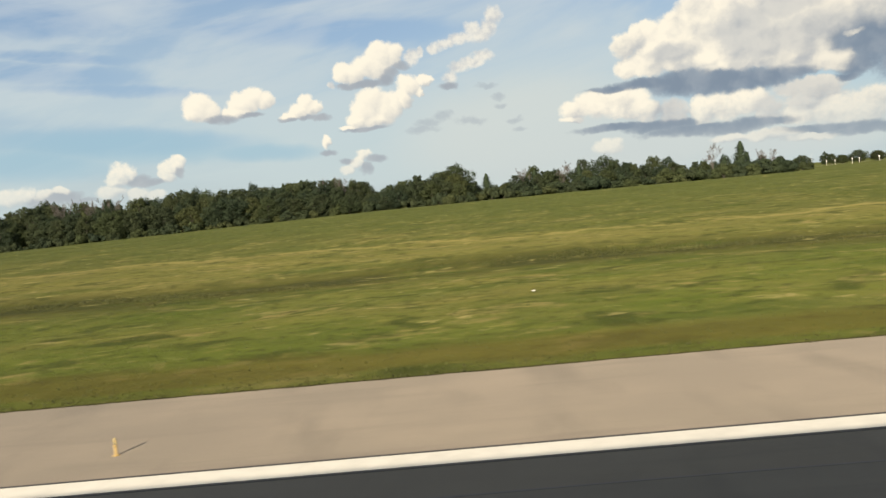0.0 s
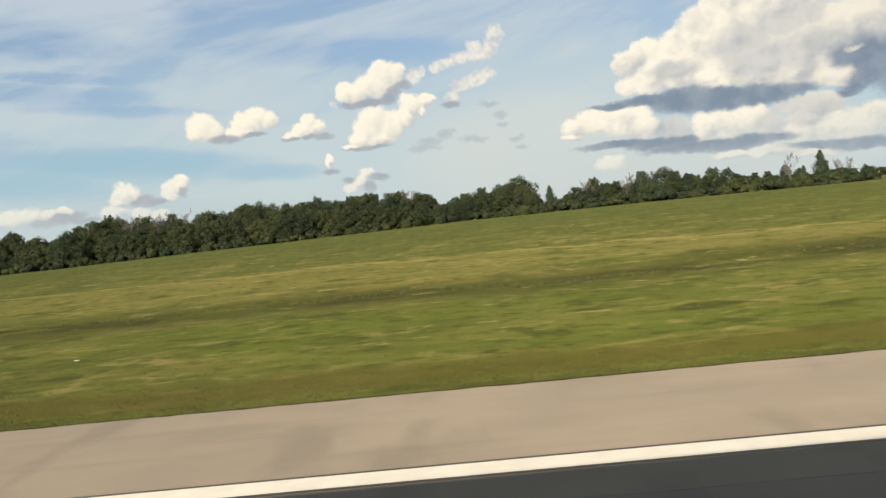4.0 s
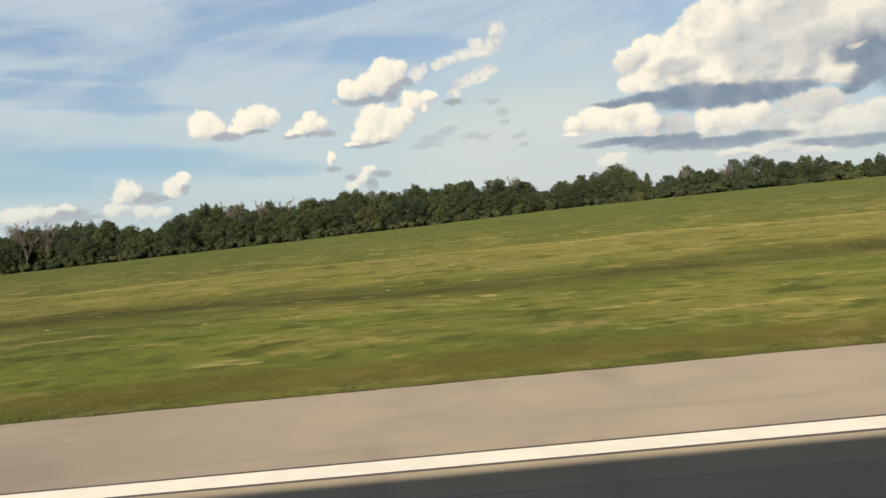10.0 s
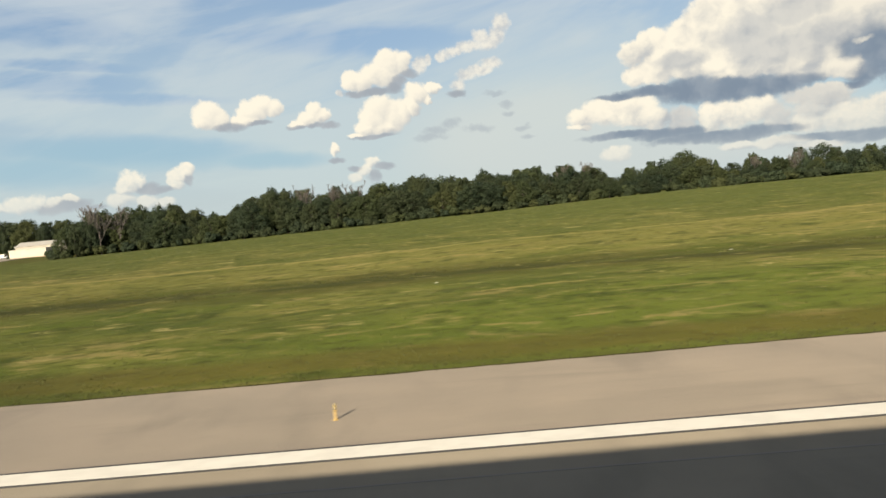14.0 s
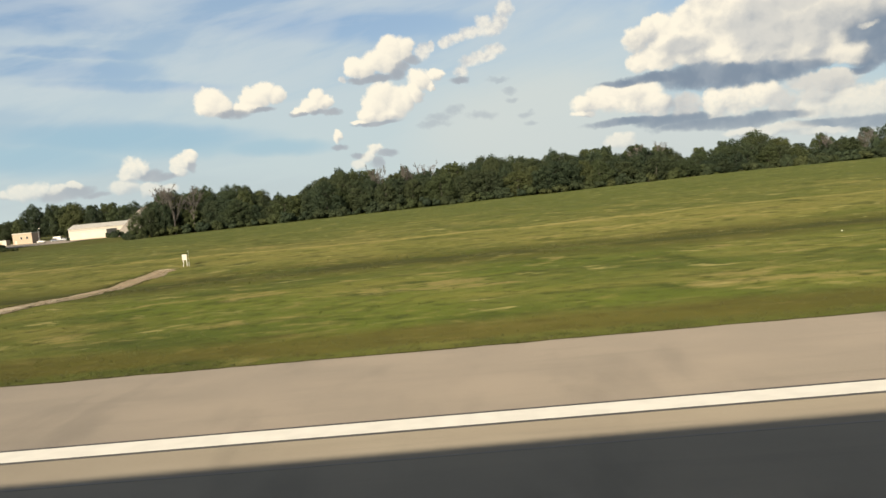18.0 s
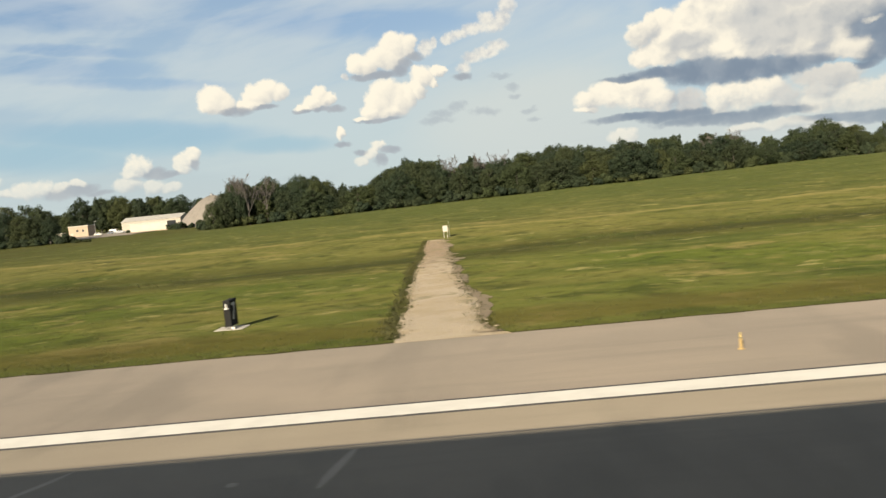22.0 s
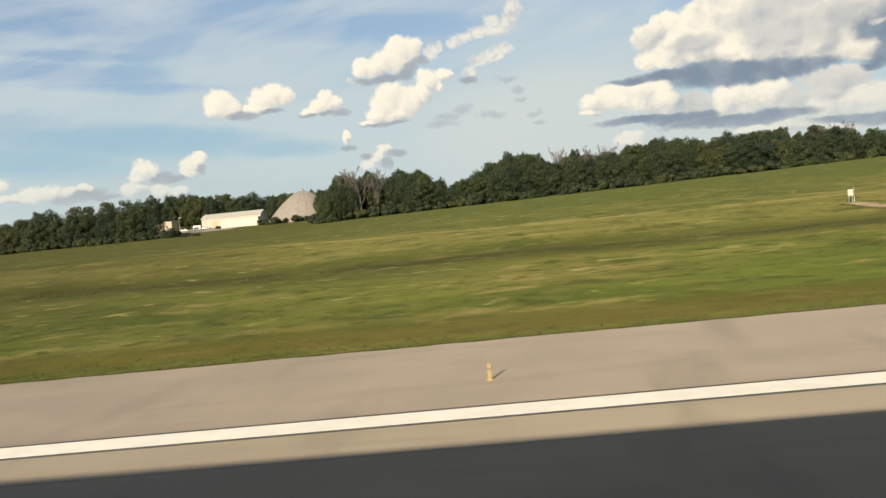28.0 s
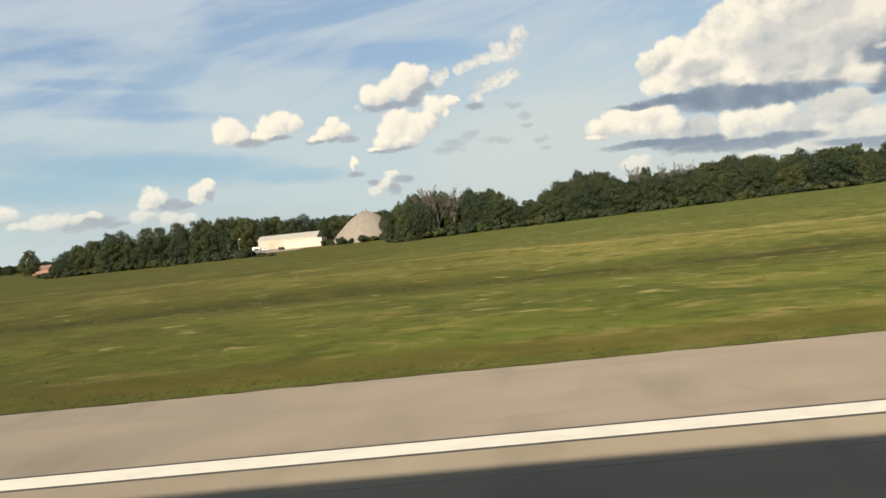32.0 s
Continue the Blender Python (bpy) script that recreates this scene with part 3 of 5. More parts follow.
GLASS, gn, gs = material("lens_glass", 0.08)
gs.inputs["Base Color"].default_value = (0.60, 0.48, 0.22, 1)
gs.inputs["Transmission Weight"].default_value = 0.75
gs.inputs["IOR"].default_value = 1.45


# ---- mesh helpers ----
def mesh_of(name, bm, mat, smooth=False):
    me = bpy.data.meshes.new(name)
    bm.to_mesh(me)
    bm.free()
    me.materials.append(mat)
    if smooth:
        me.polygons.foreach_set("use_smooth", [True] * len(me.polygons))
    return me


def part(name, bm, mat, parent=None, label="", smooth=False):
    ob = new(name, mesh_of(name, bm, mat, smooth) if isinstance(bm, bmesh.types.BMesh) else bm)
    ob.parent = parent
    if label:
        tagged(ob, label)
    return ob


def thing(name, x, y, z, label, category, group="", turn=0.0):
    ob = new(name)
    ob.matrix_world = pose(x, y, z, 0, 0, turn)
    return tagged(ob, label, category, group)


def box(bm, x0, y0, z0, x1, y1, z1, bevel=0.0):
    made = bmesh.ops.create_cube(bm, size=1, matrix=Matrix.Translation(((x0 + x1) / 2, (y0 + y1) / 2, (z0 + z1) / 2)) @ Matrix.Diagonal((x1 - x0, y1 - y0, z1 - z0, 1)))
    if bevel:
        edges = {e for v in made["verts"] for e in v.link_edges}
        bmesh.ops.bevel(bm, geom=list(edges), offset=bevel, segments=2, affect="EDGES", profile=0.5)
    return bm


def boxed(*args, **kw):
    return box(bmesh.new(), *args, **kw)


def tube(bm, a, b, ra, rb, sides=8):
    a, b = Vector(a), Vector(b)
    d = b - a
    m = Matrix.Translation((a + b) / 2) @ d.to_track_quat("Z", "Y").to_matrix().to_4x4()
    bmesh.ops.create_cone(bm, cap_ends=True, segments=sides, radius1=ra, radius2=max(rb, 0.001), depth=d.length, matrix=m)
    return bm


def turned(profile, sides=16):
    """A body of revolution from (radius, height) pairs."""
    bm = bmesh.new()
    rings = [[bm.verts.new((r * math.cos(2 * math.pi * k / sides), r * math.sin(2 * math.pi * k / sides), z)) for k in range(sides)] for r, z in profile]
    for lo, hi in zip(rings, rings[1:]):
        for k in range(sides):
            bm.faces.new((lo[k], lo[(k + 1) % sides], hi[(k + 1) % sides], hi[k]))
    bm.faces.new(list(reversed(rings[0])))
    bm.faces.new(rings[-1])
    return bm


def glyphs(text, height, depth):
    """Raised characters in the built-in typeface, upright in the x-z plane, centred."""
    curve = bpy.data.curves.new("legend", "FONT")
    curve.body, curve.size, curve.align_x, curve.align_y, curve.extrude, curve.resolution_u = text, height, "CENTER", "CENTER", depth, 3
    ob = new("legend", curve)
    bpy.context.view_layer.update()
    me = bpy.data.meshes.new_from_object(ob.evaluated_get(bpy.context.evaluated_depsgraph_get()))
    bpy.data.objects.remove(ob)
    return me


# ---- lie of the land ----
EDGE_Y = 24.7
CREST_X, CREST_Z = (-400, -340, -250, -180, -100, -25, 60, 300), (-1.7, -1.5, -0.7, 0.3, 1.7, 3.1, 3.2, 3.0)
DIP_X, DIP_Z = (-420, -300, -200, -100, -25, 60, 300), (-3.3, -3.2, -1.5, 0.4, 2.2, 2.5, 2.5)
BACK_X, BACK_Z = (-420, -300, -200, 0, 250), (-2.6, -2.4, -0.5, 1.4, 2.2)
ROLL_Y = (24.7, 33, 55, 70, 79, 90, 120)
ROLL_Z = (0.0, -0.28, -0.72, -1.15, -1.5, -1.15, -0.5)


def land(x, y):
    if y <= EDGE_Y:
        return -0.06 if y > EDGE_Y - 1 else -0.3
    if y <= 120:
        z = float(np.interp(y, ROLL_Y, ROLL_Z))
    else:
        crest, back = float(np.interp(x, CREST_X, CREST_Z)), float(np.interp(x, BACK_X, BACK_Z))
        dip = float(np.interp(x, DIP_X, DIP_Z))
        z = float(np.interp(y, (120, 180, 240, 290, 345, 420, 640, 2600), (-0.5, -0.5 + 0.6 * (crest + 0.5), crest, (crest + dip) / 2, dip, back, back + 0.2, back + 2)))
    k = min(1.0, max(0.0, (y - 27) / 25))
    return z - 0.02 + k * 0.22 * (noise.noise((x * 0.035, y * 0.06, 0)) + 0.5 * noise.noise((x * 0.12, y * 0.2, 3)))


def sheet(name, xs, ys, height, mat):
    nx, ny = len(xs), len(ys)
    verts = [(x, y, height(x, y)) for y in ys for x in xs]
    faces = [(j * nx + i, j * nx + i + 1, (j + 1) * nx + i + 1, (j + 1) * nx + i) for j in range(ny - 1) for i in range(nx - 1)]
    me = bpy.data.meshes.new(name)
    me.from_pydata(verts, [], faces)
    me.materials.append(mat)
    me.polygons.foreach_set("use_smooth", [True] * len(me.polygons))
    return new(name, me)


xs = [-2600, -1800, -1200, -900, -700, -560] + list(np.arange(-480, 360, 4.0)) + [420, 560, 800, 1200, 1800, 2600]
ys = [-2600, -1200, -500, -120, -60, 0, 23.6, 24.6, 24.72] + list(np.arange(25.4, 34, 0.8)) + list(np.arange(34, 130, 2.0)) + list(np.arange(130, 320, 8)) + [330, 345, 360, 380, 400, 430, 470, 520, 600, 800, 1200, 1800, 2600, 3800]
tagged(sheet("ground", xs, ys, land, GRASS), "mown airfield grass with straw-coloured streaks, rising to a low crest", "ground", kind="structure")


# ---- runway: slabs, painted edge line, shoulder ----
def strip(name, x0, x1, y0, y1, z0, z1, mat, wave=0.0, step=2.0, rag=0.0):
    """A long slab with uneven far edge."""
    n = max(2, int((x1 - x0) / step))
    verts, faces = [], []
    for i in range(n + 1):
        x = x0 + (x1 - x0) * i / n
        ya = y0 + wave * noise.noise((x * 0.13, y0, 1))
        yb = y1 + wave * noise.noise((x * 0.13, y1, 1)) + rag * (noise.noise((x * 0.9, y1, 5)) + 0.6 * noise.noise((x * 3.1, y1, 7)))
        verts += [(x, ya, z0), (x, yb, z0), (x, yb, z1), (x, ya, z1)]
    for i in range(n):
        a, b = 4 * i, 4 * i + 4
        faces += [(a + 3, b + 3, b + 2, a + 2), (a + 2, b + 2, b + 1, a + 1), (a, b, b + 3, a + 3), (a + 1, b + 1, b, a)]
    faces += [(0, 3, 2, 1), (4 * n, 4 * n + 1, 4 * n + 2, 4 * n + 3)]
    me = bpy.data.meshes.new(name)
    me.from_pydata(verts, [], faces)
    me.materials.append(mat)
    return new(name, me)


RX0, RX1 = -620.0, 380.0
LINE_FAR, LINE_NEAR = 17.0, 16.17
tagged(strip("shoulder", RX0, RX1, 16.1, EDGE_Y, -0.25, 0.0, SHOULDER, rag=0.10, step=0.5), "grey-tan asphalt shoulder between edge line and grass", "shoulder", kind="structure")
tagged(strip("runway_edge_lane", RX0, RX1, 14.32, 16.098, -0.25, 0.0, STRIP), "warm tan concrete lane along the runway edge line", "pavement", kind="structure")
runway = tagged(new("runway"), "worn asphalt runway with long joints and sealed cracks", "runway", kind="structure")
for y0, y1 in ((-4.0, 2.1), (2.12, 8.2), (8.22, 14.30)):
    strip("lane", RX0, RX1, y0, y1, -0.25, 0.0, RUNWAY).parent = runway
strip("lane", RX0, RX1, -34.0, -4.02, -0.25, 0.0, RUNWAY, step=50).parent = runway
strip("joint_seal", RX0, RX1, 14.27, 14.345, -0.01, 0.004, TAR, wave=0.06, step=1.0).parent = runway
strip("joint_seal", RX0, RX1, 8.18, 8.24, -0.01, 0.004, TAR, wave=0.05, step=1.0).parent = runway
line = tagged(new("edge_line"), "broad white runway edge line with thin black borders", "runway marking", kind="structure")
strip("stripe", RX0, RX1, LINE_NEAR, LINE_FAR, -0.01, 0.006, PAINT).parent = line
strip("border", RX0, RX1, LINE_FAR, LINE_FAR + 0.13, -0.01, 0.005, BORDER).parent = line
strip("border", RX0, RX1, LINE_NEAR - 0.14, LINE_NEAR, -0.01, 0.005, BORDER).parent = line


def blotch(name, x, y, rx, ry, mat, seed, z=0.004, turn=0.0, rough=0.35):
    """A flat ragged patch on the pavement."""
    bm = bmesh.new()
    ring = []
    for k in range(40):
        a = 2 * math.pi * k / 40
        r = 1 + rough * (noise.noise((math.cos(a) * 1.5 + seed, math.sin(a) * 1.5, seed)) + 0.5 * noise.noise((math.cos(a) * 5 + seed, math.sin(a) * 5, seed)))
        px, py = rx * r * math.cos(a), ry * r * math.sin(a)
        c, s = math.cos(radians(turn)), math.sin(radians(turn))
        ring.append(bm.verts.new((x + c * px - s * py, y + s * px + c * py, z)))
    bm.faces.new(ring)
    return part(name, bm, mat)


tagged(blotch("oil_stain", -151.3, 18.42, 0.95, 0.26, HALO, 3, z=0.0025, rough=0.5), "faint grey halo round an oily stain on the shoulder", "stain", kind="structure")
tagged(blotch("oil_stain", -151.55, 18.45, 0.42, 0.17, STAIN, 4, rough=0.6), "dark oily stain on the asphalt shoulder", "stain", kind="structure")
tagged(blotch("oil_stain", -150.45, 18.5, 0.20, 0.07, STAIN, 9, turn=35, rough=0.6), "small dark stain on the asphalt shoulder", "stain", kind="structure")
for k, (x, y, rx, ry, turn) in enumerate(((-149.55, 13.3, 0.09, 1.2, -14), (-170.9, 13.1, 0.10, 1.0, -10), (-176.5, 13.3, 0.08, 0.9, -25), (-172.65, 12.6, 0.10, 0.12, 0), (-227.9, 14.85, 0.62, 0.24, -12), (-129.0, 12.6, 0.07, 1.4, -10))):
    tagged(blotch("patch_repair", x, y, rx, ry, PALE, 20 + k, turn=turn, rough=0.15), "pale filler in a crack of the runway", "repair", kind="structure")

# ---- stand-in aircraft body behind the camera, stretched along the path; only its shadow shows ----
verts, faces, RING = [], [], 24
# the tube runs the whole path so its shadow lies on the pavement throughout
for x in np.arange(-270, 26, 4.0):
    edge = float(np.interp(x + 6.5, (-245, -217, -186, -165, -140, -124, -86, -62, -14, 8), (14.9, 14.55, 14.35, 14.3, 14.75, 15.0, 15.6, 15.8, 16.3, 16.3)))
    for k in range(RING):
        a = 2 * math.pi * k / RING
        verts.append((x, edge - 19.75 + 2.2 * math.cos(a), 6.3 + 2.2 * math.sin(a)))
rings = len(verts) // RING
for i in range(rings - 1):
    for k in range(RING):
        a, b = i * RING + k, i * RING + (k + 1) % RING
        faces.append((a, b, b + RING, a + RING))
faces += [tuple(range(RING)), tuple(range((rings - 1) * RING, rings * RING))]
me = bpy.data.meshes.new("fuselage_shadow_caster")
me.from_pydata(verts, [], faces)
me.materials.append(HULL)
tagged(new("fuselage_shadow_caster", me), "unseen white aircraft body stretched along the runway to cast its shadow", "aircraft", kind="structure")


# ---- runway edge lights ----
def edge_light(x, y):
    ob = thing("runway_edge_light", x, y, 0.0, "yellow runway edge light with clear lens on the shoulder", "runway light", "runway edge lights")
    part("base_plate", turned([(0.085, 0.0), (0.085, 0.012), (0.06, 0.02), (0.036, 0.032), (0.034, 0.05)]), YELLOW, ob)
    part("stem", turned([(0.036, 0.045), (0.032, 0.22), (0.042, 0.23), (0.042, 0.26)], 12), YELLOW, ob)
    part("lens", turned([(0.033, 0.263), (0.036, 0.32), (0.034, 0.38), (0.024, 0.42), (0.008, 0.43)]), GLASS, ob, "clear glass lens", smooth=True)
    return ob


first = edge_light(-7.4, 18.85)
for x, y in ((-57.7, 19.4), (-109.5, 19.5), (-161.8, 19.6), (-214.5, 19.4)):
    copy_thing(first, pose(x, y, 0))


# ---- distance-remaining sign on its pad ----
def distance_sign(x, y):
    z = land(x, y)
    pad = thing("sign_pad", x, y, z - 0.02, "square pale concrete pad in the grass", "concrete pad")
    bm = boxed(-0.62, -0.6, -0.15, 0.62, 0.5, 0.05, bevel=0.02)
    part("slab", bm, CONCRETE, pad)
    ob = thing("distance_sign", x, y, z + 0.04, "black runway distance sign with white numerals on a pad", "airfield sign")
    w, h, d = 0.46, 1.2, 0.125
    part("cabinet", boxed(-d, -w, 0.10, d, w, h, bevel=0.025), BLACK, ob)
    for sx in (-1, 1):
        part("face_frame", boxed(sx * d - 0.012, -w - 0.015, 0.085, sx * d + 0.012, -w + 0.05, h + 0.015), BLACK, ob)
        part("face_frame", boxed(sx * d - 0.012, w - 0.05, 0.085, sx * d + 0.012, w + 0.015, h + 0.015), BLACK, ob)
    for text, sx, turn in (("7", 1, 90), ("3", -1, -90)):
        me = glyphs(text, 1.05, 0.008)
        me.materials.append(WHITE)
        g = part("numeral", me, None, ob, "white reflective numeral")
        g.matrix_local = Matrix.Translation((sx * (d + 0.01), 0, 0.66)) @ pose(0, 0, 0, 90, 0, turn)
    for yy in (-0.36, 0.36):
        for xx in (-0.08, 0.08):
            part("leg", tube(bmesh.new(), (xx, yy, 0), (xx, yy, 0.12), 0.035, 0.035), METAL, ob)
    bracket = part("bracket", boxed(-0.10, -w - 0.10, 0.84, 0.10, -w - 0.002, 0.885, bevel=0.01), WHITE, ob, "white bracket on the near end")
    part("lamp", turned([(0.035, 0.885), (0.042, 0.95), (0.045, 1.01), (0.015, 1.06)], 10), WHITE, bracket, "small white lamp").location = (0, -w - 0.055, 0)
    part("cable_box", boxed(0.14, -w - 0.06, 0.0, 0.26, -w + 0.06, 0.09, bevel=0.01), WHITE, ob)
    return ob


distance_sign(-178.72, 33.05)


# ---- white board at the head of the washed-out track ----
def white_board(x, y):
    z = land(x, y) - 0.05
    ob = thing("white_board", x, y, z, "plain white board on two posts above the gravel track", "sign board")
    part("panel", boxed(-0.29, -0.03, 0.80, 0.29, 0.03, 1.52, bevel=0.01), CREAM, ob)
    for s in (-0.20, 0.20):
        part("post", boxed(s - 0.025, 0.035, -0.1, s + 0.025, 0.085, 1.5), METAL, ob)
    part("whip", tube(bmesh.new(), (0.45, 0.1, 0), (0.45, 0.1, 2.0), 0.025, 0.015), METAL, ob, "thin grey pole")
    return ob


white_board(-171.9, 97.0)

# ---- washed-out track of broken concrete ----
TRACK_Y = (24.5, 27, 30, 35, 46, 58, 72, 84, 92)
TRACK_L = (-171.0, -171.2, -171.4, -171.6, -172.1, -172.7, -173.2, -173.8, -173.9)
TRACK_R = (-167.2, -167.9, -168.2, -168.4, -169.3, -170.0, -170.6, -171.1, -172.0)


def track_half(x, y):
    return float(np.interp(y, TRACK_Y, TRACK_L)), float(np.interp(y, TRACK_Y, TRACK_R))


def ribbon(name, y0, y1, sides, lift, mat, cols=9):
    """A thin uneven sheet on the ground between two ragged sides, each given as a function of y."""
    verts, faces = [], []
    ty = np.arange(y0, y1, 0.35)
    for y in ty:
        a, b = sides(y)
        for k in range(cols):
            x = a + (b - a) * k / (cols - 1)
            rim = (0.0 if k in (0, cols - 1) else lift) * min(1.0, max(0.0, (y - 24.6) / 2.5))
            ground_z = land(x, y) if y > 25.2 else 0.0
            verts.append((x, y, ground_z + rim + 0.008 + min(1.0, max(0.0, (y - 25.0) / 2)) * (0.014 + 0.02 * noise.noise((x * 2, y * 1.3, 9)))))
    for j in range(len(ty) - 1):
        for k in range(cols - 1):
            a = j * cols + k
            faces.append((a, a + 1, a + cols + 1, a + cols))
    me = bpy.data.meshes.new(name)
    me.from_pydata(verts, [], faces)
    me.materials.append(mat)
    return new(name, me)


def rag(y, seed):
    return 0.6 * noise.noise((y * 0.13, seed, 0)) + 0.4 * noise.noise((y * 0.45, seed, 3)) + 0.22 * noise.noise((y * 1.6, seed, 6))


def track_sides(y):
    a, b = track_half(0, y)
    rough = min(1.0, max(0.12, (y - 25.5) / 14))
    return a + rough * rag(y, 2), b + max(0.3, rough) * 1.3 * rag(y, 8)


def soil_sides(y):
    a, b = track_sides(y)
    wide = float(np.interp(y, (25, 29, 40, 70, 92), (0.15, 0.5, 0.7, 0.5, 0.6)))
    return b - 0.8, b + max(0.05, wide * (0.6 + 1.6 * rag(y, 15)))


tagged(ribbon("soil_margin", 25.2, 92.5, soil_sides, 0.025, SOIL, 5), "bare brown soil washed out beside the track", "soil", kind="structure")
tagged(ribbon("gravel_track", 24.6, 93.0, track_sides, 0.055, GRAVEL), "pale washed-out track of broken concrete and gravel through the grass", "track", kind="structure")

rng = random.Random(5)


def stones(name, count, place, lo, hi, mat):
    verts, faces = [], []
    for _ in range(count):
        x, y = place()
        r = rng.uniform(lo, hi)
        z = land(x, y) + 0.05
        n0 = len(verts)
        for sx, sy, sz in ((1, 0, 0), (0, 1, 0), (-1, 0, 0), (0, -1, 0), (0, 0, 1), (0, 0, -0.6)):
            verts.append((x + sx * r * rng.uniform(0.7, 1.3), y + sy * r * rng.uniform(0.7, 1.3), z + sz * r * 0.6))
        for a, b in ((0, 1), (1, 2), (2, 3), (3, 0)):
            faces += [(n0 + a, n0 + b, n0 + 4), (n0 + b, n0 + a, n0 + 5)]
    me = bpy.data.meshes.new(name)
    me.from_pydata(verts, [], faces)
    me.materials.append(mat)
    return new(name, me)


def on_track():
    y = 94 - 68 * rng.random() ** 1.6
    a, b = track_half(0, y)
    return rng.uniform(a, b), y


tagged(stones("rubble", 1800, on_track, 0.025, 0.085, STONE), "loose broken stones along the washed-out track", "rubble", kind="stuff")


# ---- grass tufts and weeds ----
def tufts(name, count, place, lo, hi, mat, spread=0.5, blades=3):
    verts, faces = [], []
    for _ in range(count):
        x, y = place()
        z = land(x, y) - 0.02
        for _ in range(blades):
            a = rng.uniform(0, 6.283)
            h = rng.uniform(lo, hi)
            w = h * rng.uniform(0.12, 0.25)
            bx, by = x + rng.uniform(-0.12, 0.12), y + rng.uniform(-0.12, 0.12)
            n0 = len(verts)
            verts += [(bx - w * math.cos(a), by - w * math.sin(a), z), (bx + w * math.cos(a), by + w * math.sin(a), z),
                      (bx + h * spread * rng.uniform(-1, 1), by + h * spread * rng.uniform(-1, 1), z + h)]
            faces.append((n0, n0 + 1, n0 + 2))
    me = bpy.data.meshes.new(name)
    me.from_pydata(verts, [], faces)
    me.materials.append(mat)
    return new(name, me)


def off_track(x, y):
    a, b = track_half(x, y)
    return not (a - 0.2 < x < b + 0.2 and y < 94)


def scatter(x0, x1, y0, y1, power=1.0, clump=0.0):
    def place():
        while True:
            x, y = rng.uniform(x0, x1), y0 + (y1 - y0) * rng.random() ** power
            if off_track(x, y) and (not clump or noise.noise((x * 0.035, y * 0.12, 11)) + rng.uniform(-0.25, 0.25) > clump):
                return x, y
    return place


tagged(tufts("verge_grass", 9000, scatter(-275, 30, 24.62, 26.6, 1.8), 0.04, 0.12, VERGE), "short ragged grass along the pavement edge", "grass", kind="stuff")
tagged(tufts("field_grass", 26000, scatter(-290, 60, 26, 62, 1.2), 0.04, 0.12, TUFT, 0.9), "uneven tufts of mown grass", "grass", kind="stuff")


def along_drain():
    """A spot in the clumped growth along the winding drain."""
    while True:
        x = rng.uniform(-330, 110)
        y = 74.0 + 3.0 * math.sin(0.045 * x + 1.0) + 1.8 * math.sin(0.117 * x + 0.5) + rng.gauss(0, 4.0)
        if off_track(x, y) and noise.noise((x * 0.03, y * 0.1, 11)) + 0.7 * noise.noise((x * 0.2, y * 0.3, 4)) + rng.uniform(-0.15, 0.15) > 0.16:
            return x, y


tagged(tufts("drain_weeds", 9000, along_drain, 0.07, 0.22, WEED, 0.8, 4), "rank weeds along the shallow drain", "weeds", kind="stuff")
tagged(tufts("track_weeds", 2400, lambda: (lambda y: (rng.choice(track_half(0, y)[:1] * 3 + track_half(0, y)[1:]) + rng.gauss(-0.15, 0.25), y))(25.5 + 69 * rng.random() ** 1.2), 0.06, 0.20, VERGE, 0.7, 4), "dark weeds along the track", "weeds", kind="stuff")


# ---- scraps lying in the grass ----
def scrap(x, y, w, turn):
    ob = thing("litter", x, y, land(x, y) + 0.03, "small crumpled pale scrap lying in the grass", "litter", "scraps in the grass", turn)
    bm = bmesh.new()
    grid = [[bm.verts.new((w * (i / 4 - 0.5), w * 0.7 * (j / 3 - 0.5), 0.04 + 0.06 * noise.noise((i * 0.9 + x, j * 0.9, y)))) for i in range(5)] for j in range(4)]
    for j in range(3):
        for i in range(4):
            bm.faces.new((grid[j][i], grid[j][i + 1], grid[j + 1][i + 1], grid[j + 1][i]))
    part("sheet", bm, WHITE, ob)
    return ob


for x, y, w, turn in ((-49.6, 43.0, 0.3, 10), (-82.2, 75.0, 0.45, 20), (5.1, 47.6, 0.35, 80), (-108.7, 64.0, 0.3, 30)):
    scrap(x, y, w, turn)


# ---- trees ----
def limb_set(bm, height, spread, count, r0, rnd, lean=0.35):
    tips = []
    for k in range(count):
        a = 2.4 * k + rnd.uniform(-0.4, 0.4)
        z0 = height * rnd.uniform(0.28, 0.7)
        reach = spread * rnd.uniform(0.5, 0.95)
        mid = (reach * 0.5 * math.cos(a), reach * 0.5 * math.sin(a), z0 + reach * lean)
        tip = (reach * math.cos(a + 0.2), reach * math.sin(a + 0.2), min(height * 0.97, z0 + reach * (lean + rnd.uniform(0.3, 0.7))))
        tube(bm, (0, 0, z0), mid, r0 * 0.42, r0 * 0.25, 5)
        tube(bm, mid, tip, r0 * 0.25, r0 * 0.06, 5)
        tips.append(tip)
    return tips


